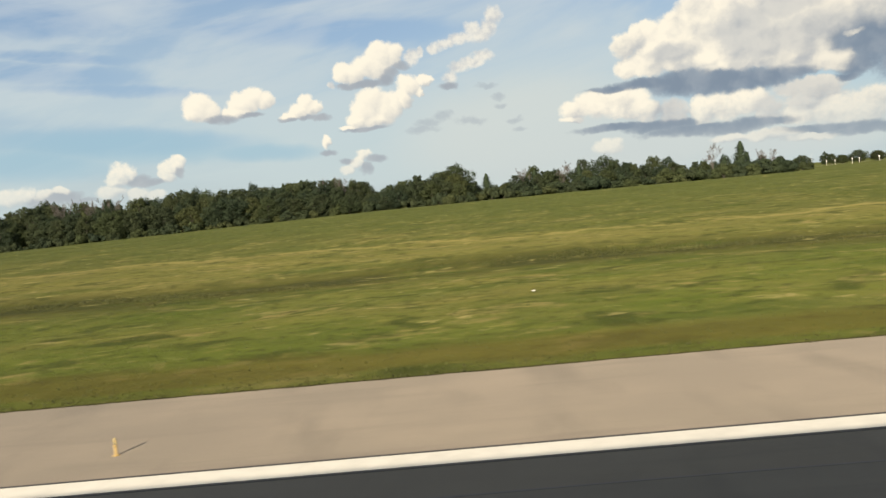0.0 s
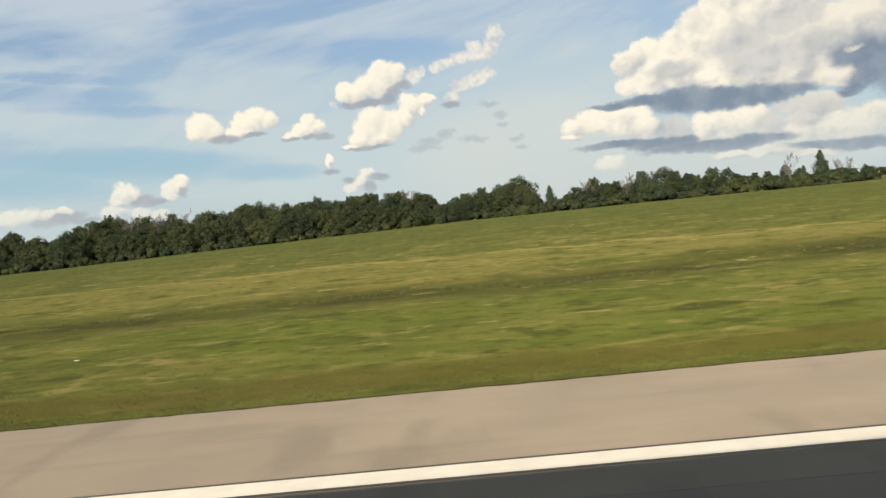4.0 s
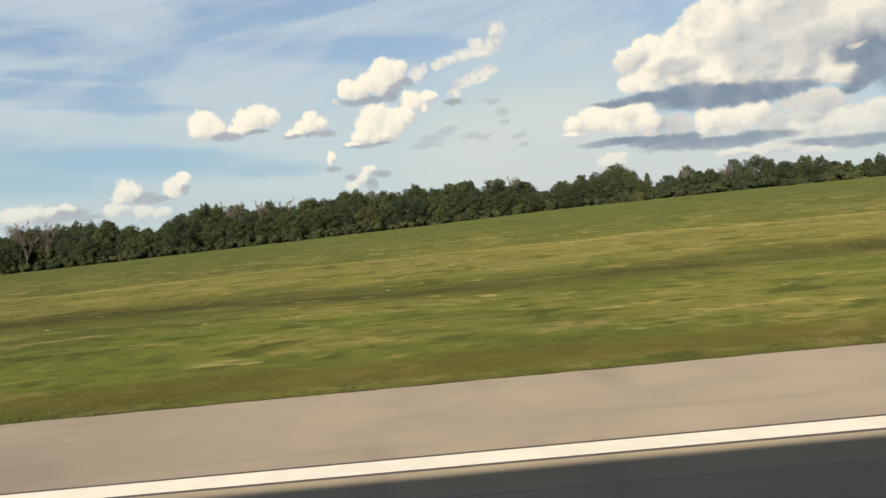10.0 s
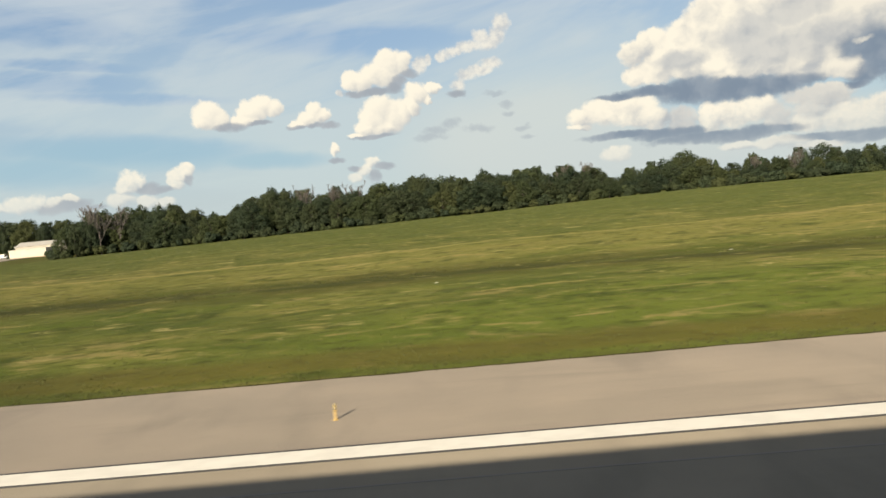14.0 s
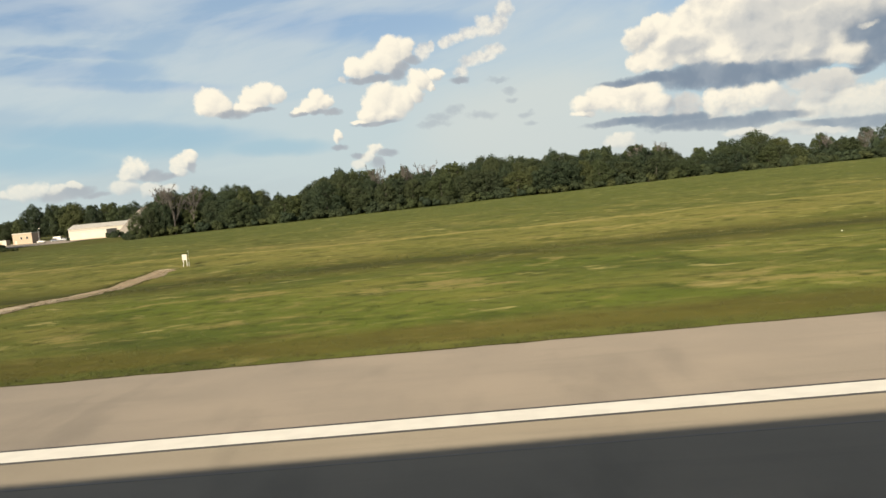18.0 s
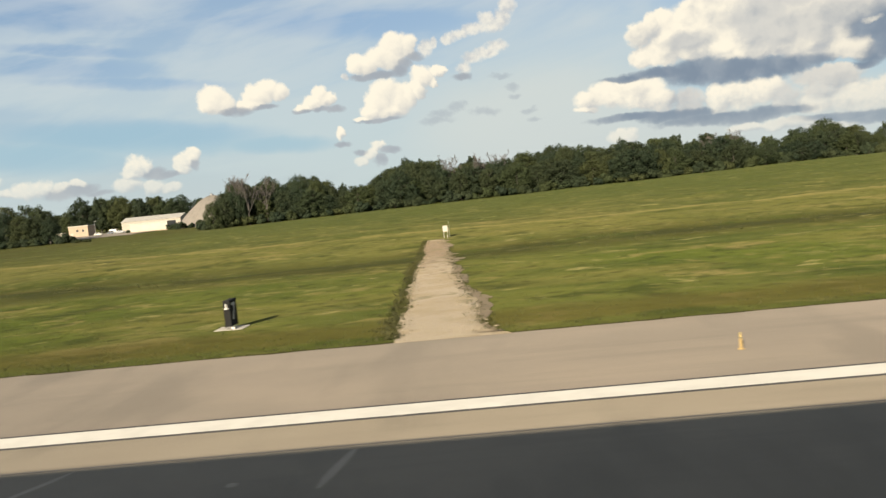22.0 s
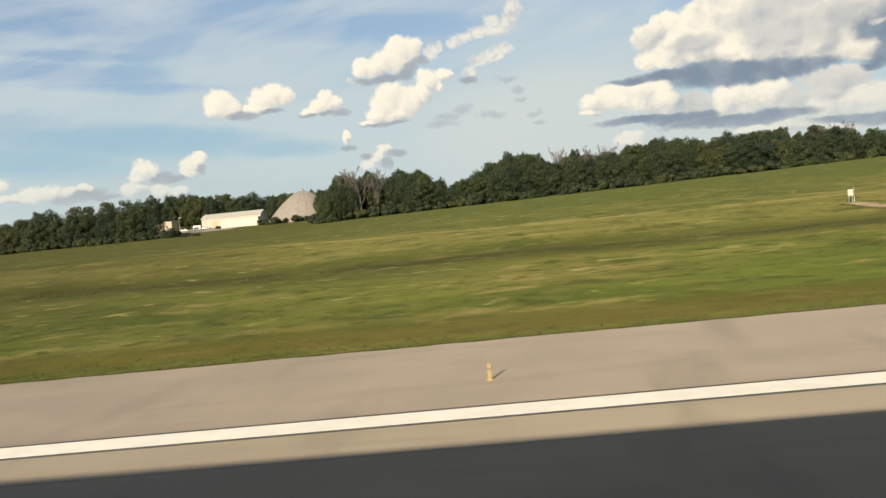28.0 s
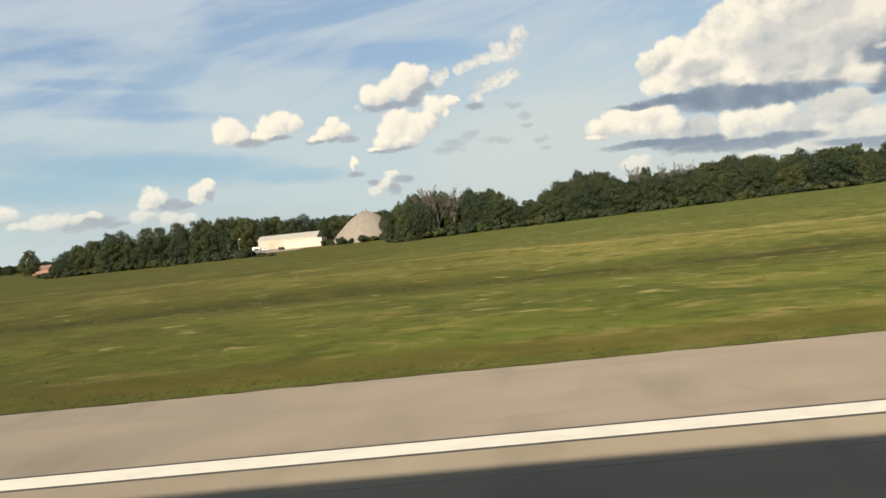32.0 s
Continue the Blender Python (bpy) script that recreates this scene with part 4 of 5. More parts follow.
def crown_mesh(name, centres, leaves, size, mat, rnd, squash=0.85):
    verts, faces = [], []
    for (cx, cy, cz), r in centres:
        for _ in range(leaves):
            d = Vector((rnd.gauss(0, 1), rnd.gauss(0, 1), rnd.gauss(0, 1))).normalized()
            rr = r * min(1.9, abs(rnd.gauss(0.85, 0.38)))
            p = Vector((cx, cy, cz)) + Vector((d.x * rr, d.y * rr, d.z * rr * squash))
            out = Vector((p.x, p.y, 0)).normalized() * 0.8 + Vector((0, 0, 0.45))
            nrm = (d * 0.6 + out + Vector((rnd.uniform(-1, 1), rnd.uniform(-1, 1), rnd.uniform(-1, 1))) * 0.55).normalized()
            u = nrm.orthogonal().normalized()
            v = nrm.cross(u)
            s = size * rnd.uniform(0.6, 1.4)
            n0 = len(verts)
            verts += [p + u * s, p + v * s * 0.8, p - u * s, p - v * s * 0.8]
            faces.append((n0, n0 + 1, n0 + 2, n0 + 3))
    me = bpy.data.meshes.new(name)
    me.from_pydata([tuple(v) for v in verts], [], faces)
    me.materials.append(mat)
    return me


def lobed_crown(name, lobes, leaves, size, mat, seed):
    """Leaves on the uneven skin of overlapping lobes (centre, radius, flattening)."""
    pick = np.random.default_rng(seed)
    total = sum(r * r for c, r, q in lobes)
    spots, ways = [], []
    for k, (c, r, q) in enumerate(lobes):
        n = int(leaves * r * r / total)
        d = pick.normal(size=(n, 3))
        d /= np.linalg.norm(d, axis=1)[:, None]
        lump = sum(a * np.sin(d @ pick.normal(0, f, 3) + pick.uniform(0, 6.28)) for a, f in ((0.10, 2.5), (0.10, 2.5), (0.08, 5.0), (0.08, 5.0), (0.06, 9.0)))
        rr = r * (0.90 + lump + pick.normal(0, 0.15, n))
        p = np.array(c) + d * rr[:, None] * np.array((1, 1, q))
        keep = np.ones(n, bool)
        for m, (o, ro, qo) in enumerate(lobes):
            if m != k:
                keep &= np.linalg.norm((p - np.array(o)) / np.array((1, 1, qo)), axis=1) > ro * 0.62
        spots.append(p[keep])
        ways.append(d[keep])
    p, d = np.concatenate(spots), np.concatenate(ways)
    n = len(p)
    nrm = d * 1.1 + pick.uniform(-0.75, 0.75, (n, 3)) + np.array((0, 0, 0.15))
    nrm /= np.linalg.norm(nrm, axis=1)[:, None]
    u = np.cross(nrm, pick.normal(size=(n, 3)))
    u /= np.linalg.norm(u, axis=1)[:, None]
    v = np.cross(nrm, u)
    s = (size * pick.uniform(0.6, 1.4, n))[:, None]
    verts = np.stack((p + u * s, p + v * s * 0.8, p - u * s, p - v * s * 0.8), axis=1).reshape(-1, 3)
    me = bpy.data.meshes.new(name)
    me.from_pydata(verts.tolist(), [], np.arange(4 * n).reshape(-1, 4).tolist())
    me.materials.append(mat)
    return me


def broad_tree(seed, height, spread, mat, low=0.12, taper=0.3):
    """A rounded crown of many small heads on a dome that reaches low down; taper draws its upper half in."""
    rnd = random.Random(seed)
    ob = thing("tree", 0, 0, 0, "leafy dark green broadleaf tree at the wood's edge", "tree", "trees of the wood")
    bm = bmesh.new()
    tube(bm, (0, 0, -0.6), (0.1, 0.05, height * 0.45), height * 0.022, height * 0.014, 8)
    tube(bm, (0.1, 0.05, height * 0.45), (0.0, 0.1, height * 0.85), height * 0.014, height * 0.004, 7)
    limb_set(bm, height, spread * 0.8, 9, height * 0.018, rnd)
    part("trunk", bm, BARK, ob)
    mid, half = height * (0.93 + low) / 2, height * (0.93 - low) / 2
    lobes = [((0.0, 0.0, mid * 0.95), spread * 0.62, half * 0.80 / (spread * 0.62))]
    count = 34
    for k in range(count):
        z = 1 - 1.9 * (k + 0.5) / count
        a = 2.39996 * k + rnd.uniform(-0.35, 0.35)
        wide = math.sqrt(max(0.0, 1 - z * z)) * (1 - taper * max(0.0, z)) * rnd.uniform(0.70, 0.98)
        small = spread * rnd.uniform(0.17, 0.36) * (1.15 if z < -0.3 else 1.0)
        lobes.append(((spread * wide * math.cos(a), spread * wide * math.sin(a), mid + half * z * rnd.uniform(0.74, 0.94)), small, rnd.uniform(0.8, 1.15)))
    for k in range(5):
        a, out = rnd.uniform(0, 6.283), rnd.uniform(0.1, 0.55)
        lobes.append(((spread * out * math.cos(a), spread * out * math.sin(a), height * (0.93 - 0.16 * out + rnd.uniform(-0.03, 0.05))), spread * rnd.uniform(0.10, 0.19), rnd.uniform(0.9, 1.6)))
    part("crown", lobed_crown("crown", lobes, 15000, 0.165, mat, seed), None, ob)
    return ob


def conifer(seed, height, spread):
    rnd = random.Random(seed)
    ob = thing("conifer", 0, 0, 0, "dark pointed conifer standing above the wood", "tree", "trees of the wood")
    part("trunk", tube(bmesh.new(), (0, 0, -0.6), (0, 0, height * 0.95), height * 0.02, 0.03, 8), BARK, ob)
    centres = []
    for k in range(44):
        f = k / 44
        w = spread * (1 - f) ** 0.8 * rnd.uniform(0.6, 1.15)
        a = 2.4 * k
        centres.append(((w * 0.6 * math.cos(a), w * 0.6 * math.sin(a), height * (0.12 + 0.86 * f)), 0.35 + w * 0.42))
    part("crown", crown_mesh("needle_crown", centres, 80, 0.25, NEEDLES, rnd, 0.6), None, ob)
    return ob


def bare_tree(seed, height, spread):
    rnd = random.Random(seed)
    ob = thing("bare_tree", 0, 0, 0, "leafless grey dead tree above the wood", "tree", "bare trees")
    bm = bmesh.new()

    def grow(p, d, length, r, depth):
        q = p + d * length
        tube(bm, p, q, max(r, 0.028), max(r * 0.6, 0.02), 5 if depth < 3 else 3)
        if depth < 5:
            for _ in range(3 if depth else 6):
                nd = (d + Vector((rnd.uniform(-1, 1), rnd.uniform(-1, 1), rnd.uniform(-0.2, 0.7))) * spread).normalized()
                grow(p + d * length * rnd.uniform(0.45, 1.0), nd, length * rnd.uniform(0.5, 0.72), r * 0.52, depth + 1)

    grow(Vector((0, 0, -0.6)), Vector((0.03, 0.02, 1)), height * 0.45, height * 0.009, 0)
    part("bare_crown", bm, DEADWOOD, ob)
    return ob


def bush(seed, mat):
    rnd = random.Random(seed)
    ob = thing("bush", 0, 0, 0, "dense green shrub filling the foot of the wood", "bush", "bushes of the wood")
    bm = bmesh.new()
    for k in range(5):
        a = 1.26 * k
        tube(bm, (0, 0, -0.4), (0.9 * math.cos(a), 0.9 * math.sin(a), 1.8), 0.07, 0.02, 5)
    part("stems", bm, BARK, ob)
    lobes = [(Vector((rnd.uniform(-2.6, 2.6), rnd.uniform(-1.4, 1.4), rnd.uniform(0.4, 2.6))), rnd.uniform(0.7, 1.3), 0.9) for _ in range(10)]
    part("leaves", lobed_crown("bush_leaves", lobes, 4500, 0.17, mat, seed), None, ob)
    return ob


BROAD = [broad_tree(11 + k, 15.0, 4.3 + 0.7 * (k % 3), LEAVES[k % 3], 0.03 + 0.05 * (k % 2), 0.15 + 0.25 * (k % 4) / 3) for k in range(9)]
CONE = conifer(40, 14.0, 4.8)
BARE = [bare_tree(50, 15.0, 0.5), bare_tree(51, 15.0, 0.6), bare_tree(53, 15.0, 0.55)]
BUSH = [bush(60 + k, LEAVES[k]) for k in range(3)]
SKY_X = (-470, -451, -441, -424, -402, -386, -375, -366, -345, -296, -286, -275, -262, -245, -235, -229, -222, -216, -203, -190, -183, -168, -155, -128, -119, -102, -86, -75, -61, -43, -35, -24, 0, 6)
SKY_Z = (6, 8, 12, 15.3, 15.6, 17, 15.5, 9.5, 8, 15, 16, 18.7, 16.3, 16.5, 12.8, 8.5, 10.5, 14, 19, 18.5, 15.6, 17, 17, 19, 17.5, 18.5, 18, 18.5, 18, 15.5, 10, 15.5, 17, 15)
SIDE_X, SIDE_Z = (6, 29, 43, 67, 95, 114, 150, 190, 300), (12.5, 13, 16, 15.5, 13.5, 12.5, 10, 10.0, 9.5)
used = set()


def plant(kinds, x, y, top, turn=None, wide=1.0):
    """Sets a tree, or a copy of it, at (x, y) with its top at the height top."""
    z = land(x, y)
    src = rng.choice(kinds)
    tall = {"tree": 15.0, "conifer": 14.0, "bare_tree": 15.0, "bush": 3.4}[src.name.split(".")[0]]
    s = max(0.2, (top - z) / tall)
    w = (0.45 + 0.55 * s) * wide if src.name.startswith(("tree", "bush")) else s * wide
    m = Matrix.Translation((x, y, z)) @ pose(0, 0, 0, 0, 0, rng.uniform(0, 360) if turn is None else turn)
    if src.name in used:
        ob = copy_thing(src, m)
    else:
        used.add(src.name)
        ob, src.matrix_world = src, m
    ob.scale = (w, w, s)
    return ob


EYE_Z = 4.9


def skyline(x, y, xs, zs):
    return EYE_Z + (float(np.interp(x, xs, zs)) - EYE_Z) * y / 385


for row, (y0, gap, low) in enumerate(((360, 6.5, 0.80), (371, 7.5, 0.94), (386, 8.0, 1.02), (408, 9.0, 1.04))):
    for x in np.arange(-278, 7, gap):
        px, py = x + rng.uniform(-2, 2), y0 + rng.uniform(-5, 5) - (6 if x > -60 else 0)
        plant(BROAD, px, py, skyline(px, py, SKY_X, SKY_Z) * low * rng.uniform(0.84, 1.05) * (1.10 if rng.random() < 0.12 else 1.0), wide=rng.uniform(0.95, 1.6))
for row, (y0, gap, low) in enumerate(((372, 8.0, 0.84), (386, 8.5, 1.0))):
    for x in np.arange(-442, -366, gap):
        px, py = x + rng.uniform(-2, 2), y0 + rng.uniform(-4, 4)
        plant(BROAD, px, py, skyline(px, py, SKY_X, SKY_Z) * low * rng.uniform(0.86, 1.06), wide=rng.uniform(1.0, 1.45))
for x in np.arange(-286, 8, 5.0):
    plant(BUSH, x + rng.uniform(-2, 2), 352 + rng.uniform(-2, 2), land(x, 352) + rng.uniform(2.6, 5.0), wide=1.2)
for x in np.arange(-447, -348, 5.0):
    plant(BUSH, x + rng.uniform(-2, 2), 364 + rng.uniform(-2, 2), land(x, 364) + rng.uniform(2.6, 4.5), wide=1.2)
for x, y, h in ((-340, 356, 1.7), (-345, 357, 2.2), (-282, 344, 2.6), (-277, 344, 3.2), (-357, 441, 1.6), (-352, 440, 2.0), (-338, 440, 2.4), (-333, 438, 2.8), (-329, 440, 2.6), (-322, 436, 2.2), (-316, 430, 2.0), (-303, 424, 2.6), (-298, 422, 3.0), (-327, 426, 2.4), (-320, 419, 3.6), (-317, 422, 2.6), (-309, 417, 4.3), (-304, 420, 3.0), (-296, 412, 4.6), (-357, 368, 3.4), (-352.5, 369, 2.6)):
    plant(BUSH, x, y, land(x, y) + h, wide=1.0)
for y0, gap, low in ((405, 6.0, 0.82), (425, 7.0, 1.0)):
    for x in np.arange(10, 166, gap):
        px, py = x + rng.uniform(-3, 3), y0 + rng.uniform(-6, 6)
        plant(BROAD, px, py, skyline(px * 385 / py, py, SIDE_X, SIDE_Z) * low * rng.uniform(0.72, 1.16), wide=rng.uniform(0.65, 1.5))
for x in np.arange(8, 160, 4.2):
    plant(BUSH, x + rng.uniform(-2, 2), 385 + rng.uniform(-6, 6), land(x, 390) + rng.uniform(3.5, 7), wide=1.5)
for x in np.arange(195, 450, 8.0):
    plant(BROAD, x + rng.uniform(-3, 3), 652 + rng.uniform(-10, 10), rng.uniform(9.5, 14.0), wide=rng.uniform(1.0, 1.6))
for x, top, wd in ((-469.5, 12.0, 1.0), (-560, 15, 1.2), (-600, 16, 1.2), (-640, 17, 1.2)):
    plant(BROAD, x * 1.0, 392, top, wide=wd)
plant(BROAD, -364.3, 372, 8.8, wide=0.85)
for x, y, top in ((-296, 425, 13.5), (-290, 428, 17.0), (-284, 420, 17.0), (-279.5, 346, 8.8), (-275, 349, 10.5), (-270.5, 353, 13), (-276, 367, 17.5)):
    plant(BROAD, x, y, top, wide=0.8)
for x, y, top in ((-200, 398, 22.0), (-192, 392, 20.5), (-168, 396, 20.5), (-131, 392, 21.5), (-126, 398, 21.0), (-112, 396, 19.5), (-97, 394, 20.5), (-81, 396, 20.3), (-72, 392, 20.8), (-57, 394, 20.0), (-48, 392, 18.2), (-18, 392, 17.8), (-5, 394, 18.5), (-252, 388, 18.0), (-242, 386, 18.0)):
    plant(BROAD, x, y, top, wide=rng.uniform(0.7, 0.95))
# far woods behind the buildings
for y0, gap in ((565, 10.0), (590, 12.0)):
    for x in np.arange(-690, -300, gap):
        px, py = x + rng.uniform(-4, 4), y0 + rng.uniform(-8, 8)
        far = float(np.interp(px, (-690, -545, -530, -468, -446, -441, -430, -396, -388, -377, -365, -300), (5, 5, 11, 13.5, 15, 23.5, 23.5, 20.5, 16, 19, 16, 16)))
        plant(BROAD, px, py, far * rng.uniform(0.9, 1.05), wide=rng.uniform(1.2, 1.7))
for x, y, h in ((98, 322, 4.6), (103, 319, 5.4), (107, 314, 4.0), (112, 314, 4.4), (117, 322, 5.5), (121, 327, 6.2), (126, 329, 5.6), (131, 332, 5.0), (94, 328, 5.2)):
    plant(BUSH, x, y, land(x, y) + h, wide=1.3)
for x, y, h in ((2, 340, 3.6), (5.5, 341, 3.0), (-2.5, 340, 4.6), (-7, 343, 5.0)):
    plant(BUSH, x, y, land(x, y) + h, wide=1.0)
for x, y, top in ((109, 317, 16.2), (113, 322, 12.0), (104, 321, 11.0), (15, 402, 15.0), (39, 408, 14.5), (61, 410, 15.0), (84, 408, 13.6)):
    plant([CONE], x, y, top)
for x, y, top in ((101.5, 328, 17.8), (122, 332, 14.0), (127, 334, 13.5), (-265.5, 352, 22.0), (-270.5, 356, 21.0), (-259, 358, 19.5), (51.7, 402, 18.5), (33, 400, 17.5), (-177, 372, 22.5), (-158, 370, 22.0), (-166, 372, 21.5), (-60, 374, 20.5), (-52, 372, 20.0)):
    plant(BARE, x, y, top)


# ---- buildings and yard beyond the crest ----
def long_shed(x0, x1, y0, y1):
    z = land((x0 + x1) / 2, y0) - 0.1
    ob = thing("storage_shed", (x0 + x1) / 2, (y0 + y1) / 2, z, "long cream metal storage shed with a low pitched roof", "shed")
    hx, hy, h, r = (x1 - x0) / 2, (y1 - y0) / 2, 6.0, 8.4
    part("wall_panel", boxed(-hx, -hy, -0.3, hx, -hy + 0.3, h), CREAM_SHADED, ob)
    part("wall_panel", boxed(-hx, hy - 0.3, -0.3, hx, hy, h), CREAM_SHADED, ob)
    for s in (-1, 1):
        bm = bmesh.new()
        pts = [(-hy + 0.3, -0.3), (hy - 0.3, -0.3), (hy - 0.3, h), (0, r - 0.12), (-hy + 0.3, h)]
        a = [bm.verts.new((s * hx, y, zz)) for y, zz in pts]
        b = [bm.verts.new((s * (hx - 0.3), y, zz)) for y, zz in pts]
        bm.faces.new(a), bm.faces.new(list(reversed(b)))
        for k in range(5):
            bm.faces.new((a[k], b[k], b[(k + 1) % 5], a[(k + 1) % 5]))
        bmesh.ops.recalc_face_normals(bm, faces=bm.faces)
        part("gable_wall", bm, CREAM_SHADED, ob)
    for s in (-1, 1):
        bm = bmesh.new()
        n = 24
        for k in range(n):
            xa, xb = -hx - 0.4 + (2 * hx + 0.8) * k / n, -hx - 0.4 + (2 * hx + 0.8) * (k + 1) / n - 0.05
            lift = 0.05 * (k % 2)
            q = [bm.verts.new(p) for p in ((xa, s * (hy + 0.4), h - 0.1 + lift), (xb, s * (hy + 0.4), h - 0.1 + lift), (xb, 0, r + lift), (xa, 0, r + lift))]
            q2 = [bm.verts.new((v.co.x, v.co.y, v.co.z + 0.12)) for v in q]
            bm.faces.new(q), bm.faces.new(list(reversed(q2)))
            for i in range(4):
                bm.faces.new((q[i], q[(i + 1) % 4], q2[(i + 1) % 4], q2[i]))
        bmesh.ops.recalc_face_normals(bm, faces=bm.faces)
        part("roof_slope", bm, ROOF, ob)
    for x in (-hx * 0.55, hx * 0.1, hx * 0.6):
        part("door", boxed(x - 1.8, -hy - 0.06, -0.2, x + 1.8, -hy - 0.005, 3.6), TAN, ob, "tan sliding door")
    return ob


def trailer_shed(x0, x1, y0, y1, h):
    z = land((x0 + x1) / 2, y0) - 0.1
    ob = thing("box_shed", (x0 + x1) / 2, (y0 + y1) / 2, z, "white flat-roofed box shed in front of the long shed", "shed")
    hx, hy = (x1 - x0) / 2, (y1 - y0) / 2
    part("body", boxed(-hx, -hy, 0.5, hx, hy, h, bevel=0.05), CREAM, ob)
    part("roof", boxed(-hx - 0.2, -hy - 0.2, h + 0.003, hx + 0.2, hy + 0.2, h + 0.2), ROOF, ob)
    part("plinth", boxed(-hx + 0.1, -hy + 0.1, -0.4, hx - 0.1, hy - 0.1, 0.497), TAN, ob)
    for k in range(4):
        x = -hx + (k + 0.5) * hx / 2
        part("panel_rib", boxed(x - 0.06, -hy - 0.05, 0.5, x + 0.06, -hy - 0.004, h), ROOF, ob)
    return ob


def hut(x0, x1, y0, y1, h):
    z = land((x0 + x1) / 2, y0) - 0.1
    ob = thing("tan_building", (x0 + x1) / 2, (y0 + y1) / 2, z, "small tan box building with two square windows", "building")
    hx, hy = (x1 - x0) / 2, (y1 - y0) / 2
    part("wall", boxed(-hx, -hy, -0.3, hx, hy, h), TAN, ob)
    part("roof", boxed(-hx - 0.35, -hy - 0.35, h + 0.003, hx + 0.35, hy + 0.35, h + 0.5, bevel=0.05), CREAM, ob)
    for x in (-hx * 0.1, hx * 0.5):
        w = part("window", boxed(x - 0.75, -hy - 0.08, h * 0.45, x + 0.75, -hy - 0.004, h * 0.72), CREAM, ob)
        part("pane", boxed(x - 0.6, -hy - 0.10, h * 0.47, x + 0.6, -hy - 0.082, h * 0.70), DARK, w)
    part("door", boxed(-hx * 0.7 - 0.6, -hy - 0.06, -0.2, -hx * 0.7 + 0.6, -hy - 0.004, 2.2), CREAM, ob)
    return ob


def salt_dome(x, y, r, h):
    z = land(x, y) - 0.2
    ob = thing("storage_dome", x, y, z, "weathered grey-tan conical storage dome among the trees", "storage dome")
    prof = [(r, 0.0), (r * 1.0, 1.6)] + [(r * (1 - f) ** 0.66, 1.6 + (h - 1.6) * f) for f in np.linspace(0.04, 0.97, 14)] + [(0.25, h)]
    part("shell", turned(prof, 40), DOME, ob)
    for k in range(20):
        a = 2 * math.pi * k / 20
        bm = bmesh.new()
        for (r0, z0), (r1, z1) in zip(prof[1:-1], prof[2:-1]):
            tube(bm, ((r0 + 0.05) * math.cos(a), (r0 + 0.05) * math.sin(a), z0), ((r1 + 0.05) * math.cos(a), (r1 + 0.05) * math.sin(a), z1), 0.09, 0.09, 4)
        part("rib", bm, DOME, ob)
    part("cap", turned([(1.0, h - 0.5), (1.0, h + 0.2), (0.5, h + 0.7), (0.1, h + 0.9)], 16), METAL, ob)
    return ob


long_shed(-386, -349, 500, 516)
trailer_shed(-353.8, -333.4, 436, 449, 4.6)
hut(-406, -394.5, 473, 482, 6.0)


def kiosk(x, y, w, d, h):
    z = land(x, y) - 0.05
    ob = thing("storage_hut", x, y, z, "low cream storage hut beside the tan building", "hut")
    part("wall", boxed(-w / 2, -d / 2, -0.2, w / 2, d / 2, h), CREAM, ob)
    part("roof", boxed(-w / 2 - 0.25, -d / 2 - 0.25, h + 0.003, w / 2 + 0.25, d / 2 + 0.25, h + 0.22, bevel=0.04), ROOF, ob)
    part("door", boxed(-0.9, -d / 2 - 0.06, -0.1, 0.9, -d / 2 - 0.004, h * 0.8), TAN, ob)
    return ob


kiosk(-413.6, 475, 7.0, 4.0, 3.1)
barn = thing("brick_house", -506.0, 470, land(-506, 470) - 0.1, "small red-brown brick house beyond the trees", "house")
part("wall", boxed(-5.0, -4.0, -0.3, 5.0, 4.0, 3.4), BROWN, barn)
bm = bmesh.new()
ends = [[bm.verts.new((sx * 5.4, y, z)) for y, z in ((-4.5, 3.3), (4.5, 3.3), (0, 5.4))] for sx in (-1, 1)]
bm.faces.new(ends[0]), bm.faces.new(list(reversed(ends[1])))
for i in range(3):
    bm.faces.new((ends[0][i], ends[1][i], ends[1][(i + 1) % 3], ends[0][(i + 1) % 3]))
bmesh.ops.recalc_face_normals(bm, faces=bm.faces)
part("roof", bm, BROWN, barn)
salt_dome(-309.5, 442, 19.0, 16.4)
yard = tagged(sheet("yard", list(np.arange(-430, -338, 7.0)), [402, 415, 430, 445, 455, 462, 470, 480, 490, 518], lambda x, y: land(x, y) + 0.12, SHOULDER), "pale paved yard round the sheds", "yard", kind="structure")


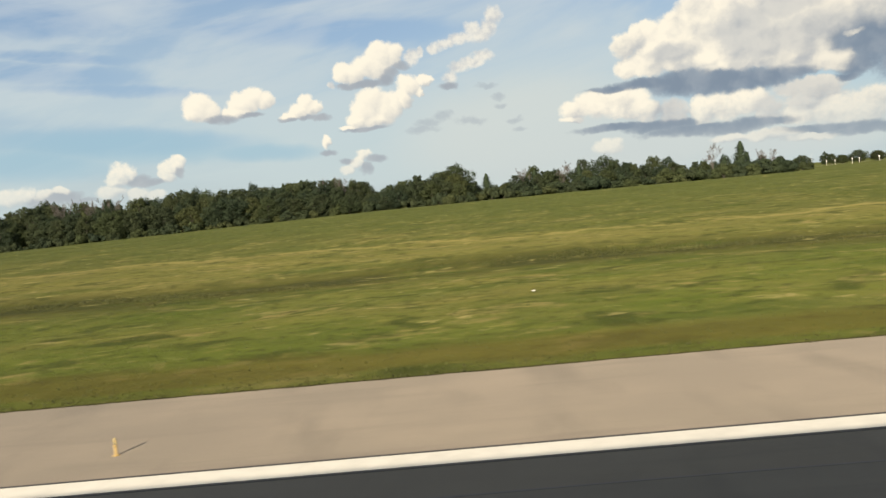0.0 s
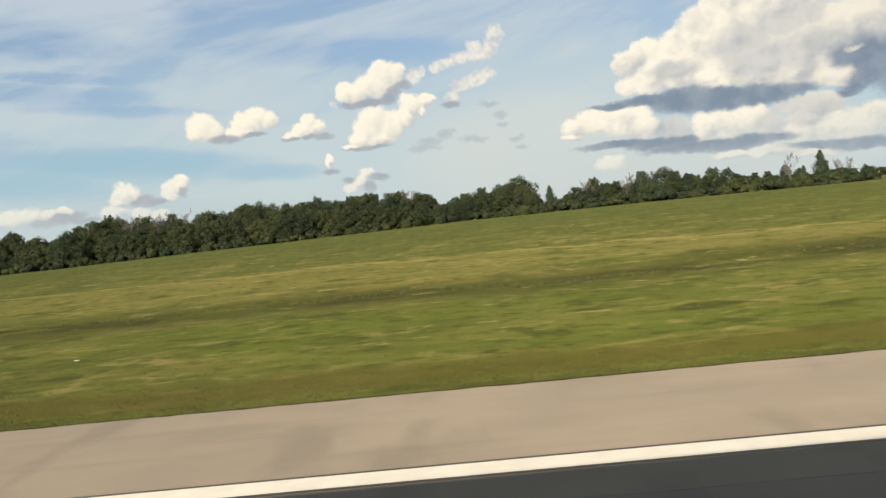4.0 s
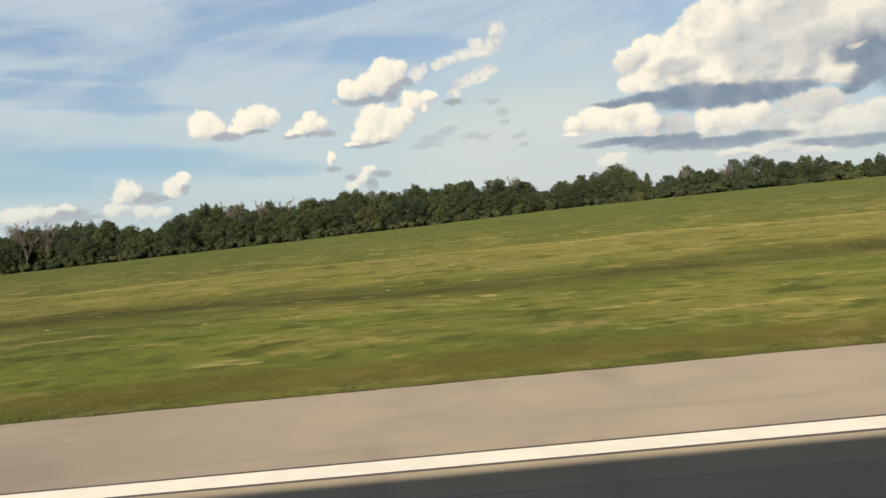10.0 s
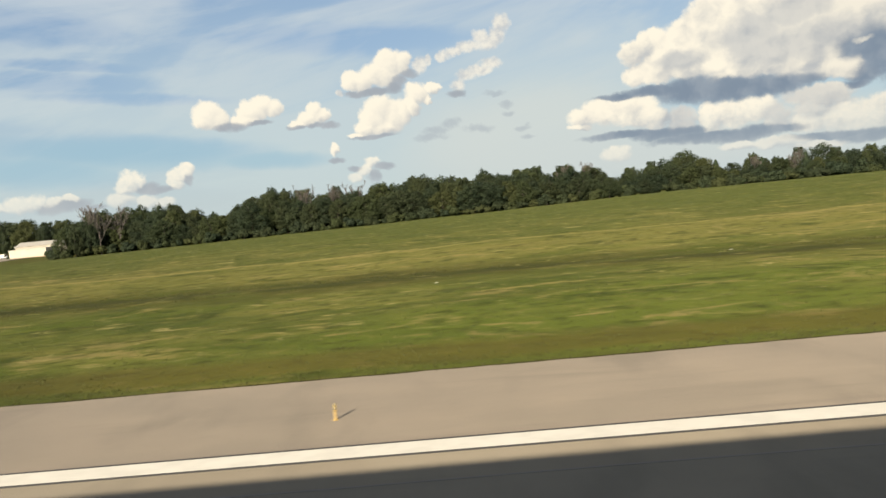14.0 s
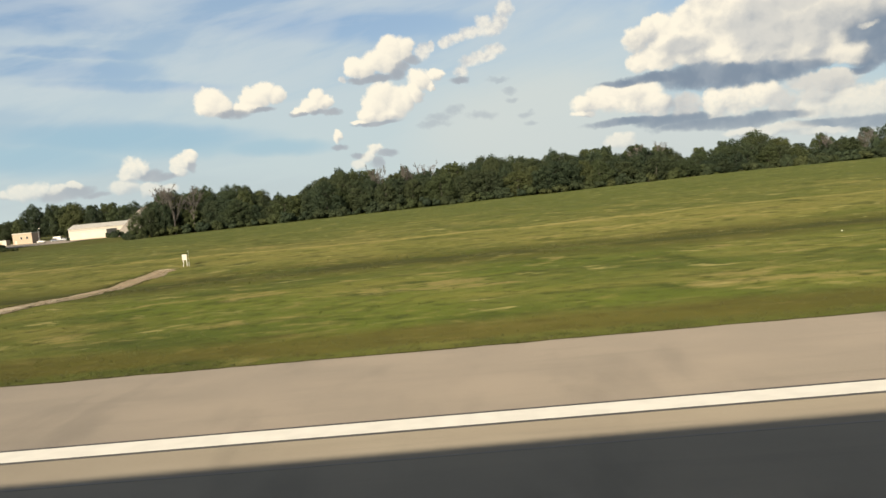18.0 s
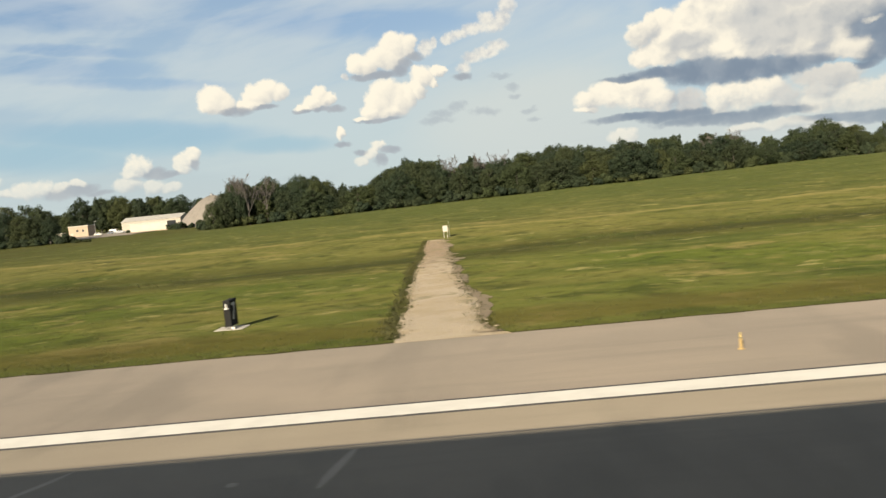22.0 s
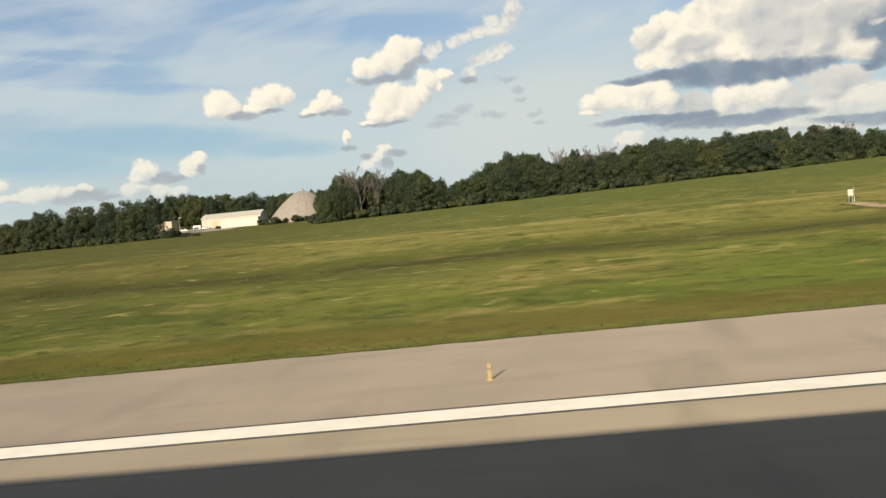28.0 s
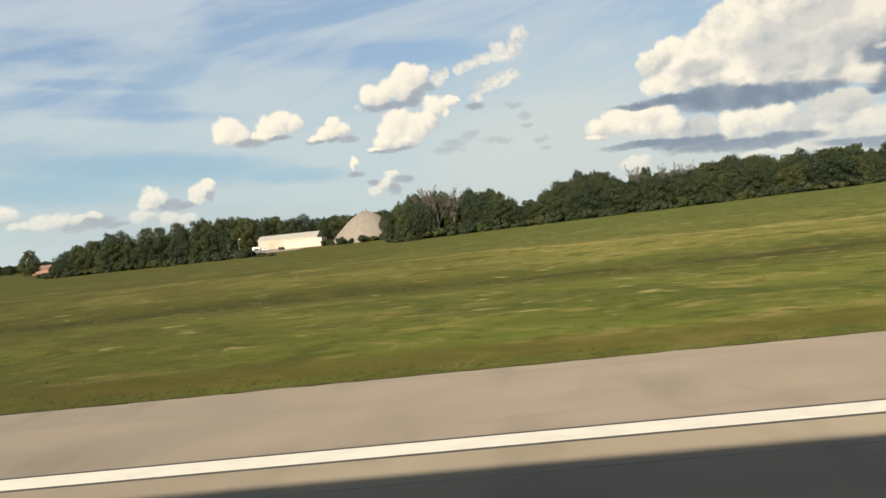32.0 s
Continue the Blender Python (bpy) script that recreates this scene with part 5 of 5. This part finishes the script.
def car(x, y, turn, mat, label, long=4.6, high=1.55, van=False):
    z = land(x, y) + 0.12
    ob = thing("van" if van else "car", x, y, z, label, "van" if van else "car", "vehicles in the yard", turn)
    h = long / 2
    part("body", boxed(-h, -0.9, 0.35, h, 0.9, 0.95, bevel=0.14), mat, ob)
    if van:
        part("cabin", boxed(-h + 0.05, -0.88, 0.9, h * 0.62, 0.88, high, bevel=0.15), mat, ob)
        part("windscreen", boxed(h * 0.6, -0.75, 1.05, h * 0.66, 0.75, high - 0.25), DARK, ob)
    else:
        bm = boxed(-h * 0.6, -0.78, 0.9, h * 0.42, 0.78, high, bevel=0.2)
        part("cabin", bm, mat, ob)
        for s in (-1, 1):
            part("side_window", boxed(-h * 0.5, s * 0.785 - 0.01, 1.05, h * 0.32, s * 0.785 + 0.01, high - 0.14), DARK, ob)
    for wx in (-h * 0.62, h * 0.62):
        for s in (-1, 1):
            w = part("wheel", tube(bmesh.new(), (wx, s * 0.72, 0.33), (wx, s * 0.93, 0.33), 0.33, 0.33, 14), RUBBER, ob)
            part("rim", tube(bmesh.new(), (wx, s * 0.935, 0.33), (wx, s * 0.95, 0.33), 0.2, 0.2, 10), METAL, w)
    return ob


SILVER = plain("silver_car_paint", (0.36, 0.37, 0.38), 0.3, 0.4, 0.05, 2)
SLATE = plain("slate_car_paint", (0.10, 0.11, 0.13), 0.3, 0.3, 0.05, 2)
car(-384, 463, 0, WHITE, "white car parked in the yard")
car(-377.5, 466, 8, SLATE, "dark grey pickup-like car parked in the yard", 5.2, 1.8)
car(-379.5, 474, 0, WHITE, "white van parked beside the sheds", 5.6, 2.6, True)
car(-371, 463, -6, SILVER, "silver car parked in the yard")


def lamp_post(x, y, h, label):
    ob = thing("lamp_post", x, y, land(x, y), label, "lamp post")
    part("pole", tube(bmesh.new(), (0, 0, -0.3), (0, 0, h), 0.14, 0.08, 10), METAL, ob)
    part("arm", tube(bmesh.new(), (0, 0, h - 0.1), (0.8, 0, h + 0.1), 0.05, 0.05, 8), METAL, ob)
    part("lamp_head", boxed(0.5, -0.25, h, 1.3, 0.25, h + 0.25, bevel=0.06), WHITE, ob)
    return ob


lamp_post(-388.8, 470, 8.2, "grey lamp post with a pale head in the yard")

# ---- distant road with posts, beyond the wood's far end ----
road = sheet("far_road", list(np.arange(225, 420, 8.0)), [594, 596, 600, 602], lambda x, y: land(x, y) + 0.35, STRIP)
tagged(road, "pale distant road beyond the grass", "road", kind="structure")
lamp_post(251.5, 592, 9.0, "tall pale mast beside the distant road")


def road_marker(x, y, h, w):
    ob = thing("road_marker", x, y, land(x, y), "small pale marker board on a post by the distant road", "marker board", "road markers")
    part("post", tube(bmesh.new(), (0, 0, -0.2), (0, 0, h), 0.12, 0.12, 6), WHITE, ob)
    part("plate", boxed(-w / 2, -0.08, h - 0.9, w / 2, 0.08, h + 0.2, bevel=0.02), WHITE, ob)
    return ob


for x, w in ((262, 0.6), (268, 0.7), (280, 0.7), (285, 0.7), (299, 1.1), (316, 1.1), (332, 1.0)):
    road_marker(x, 592, 3.6, w)
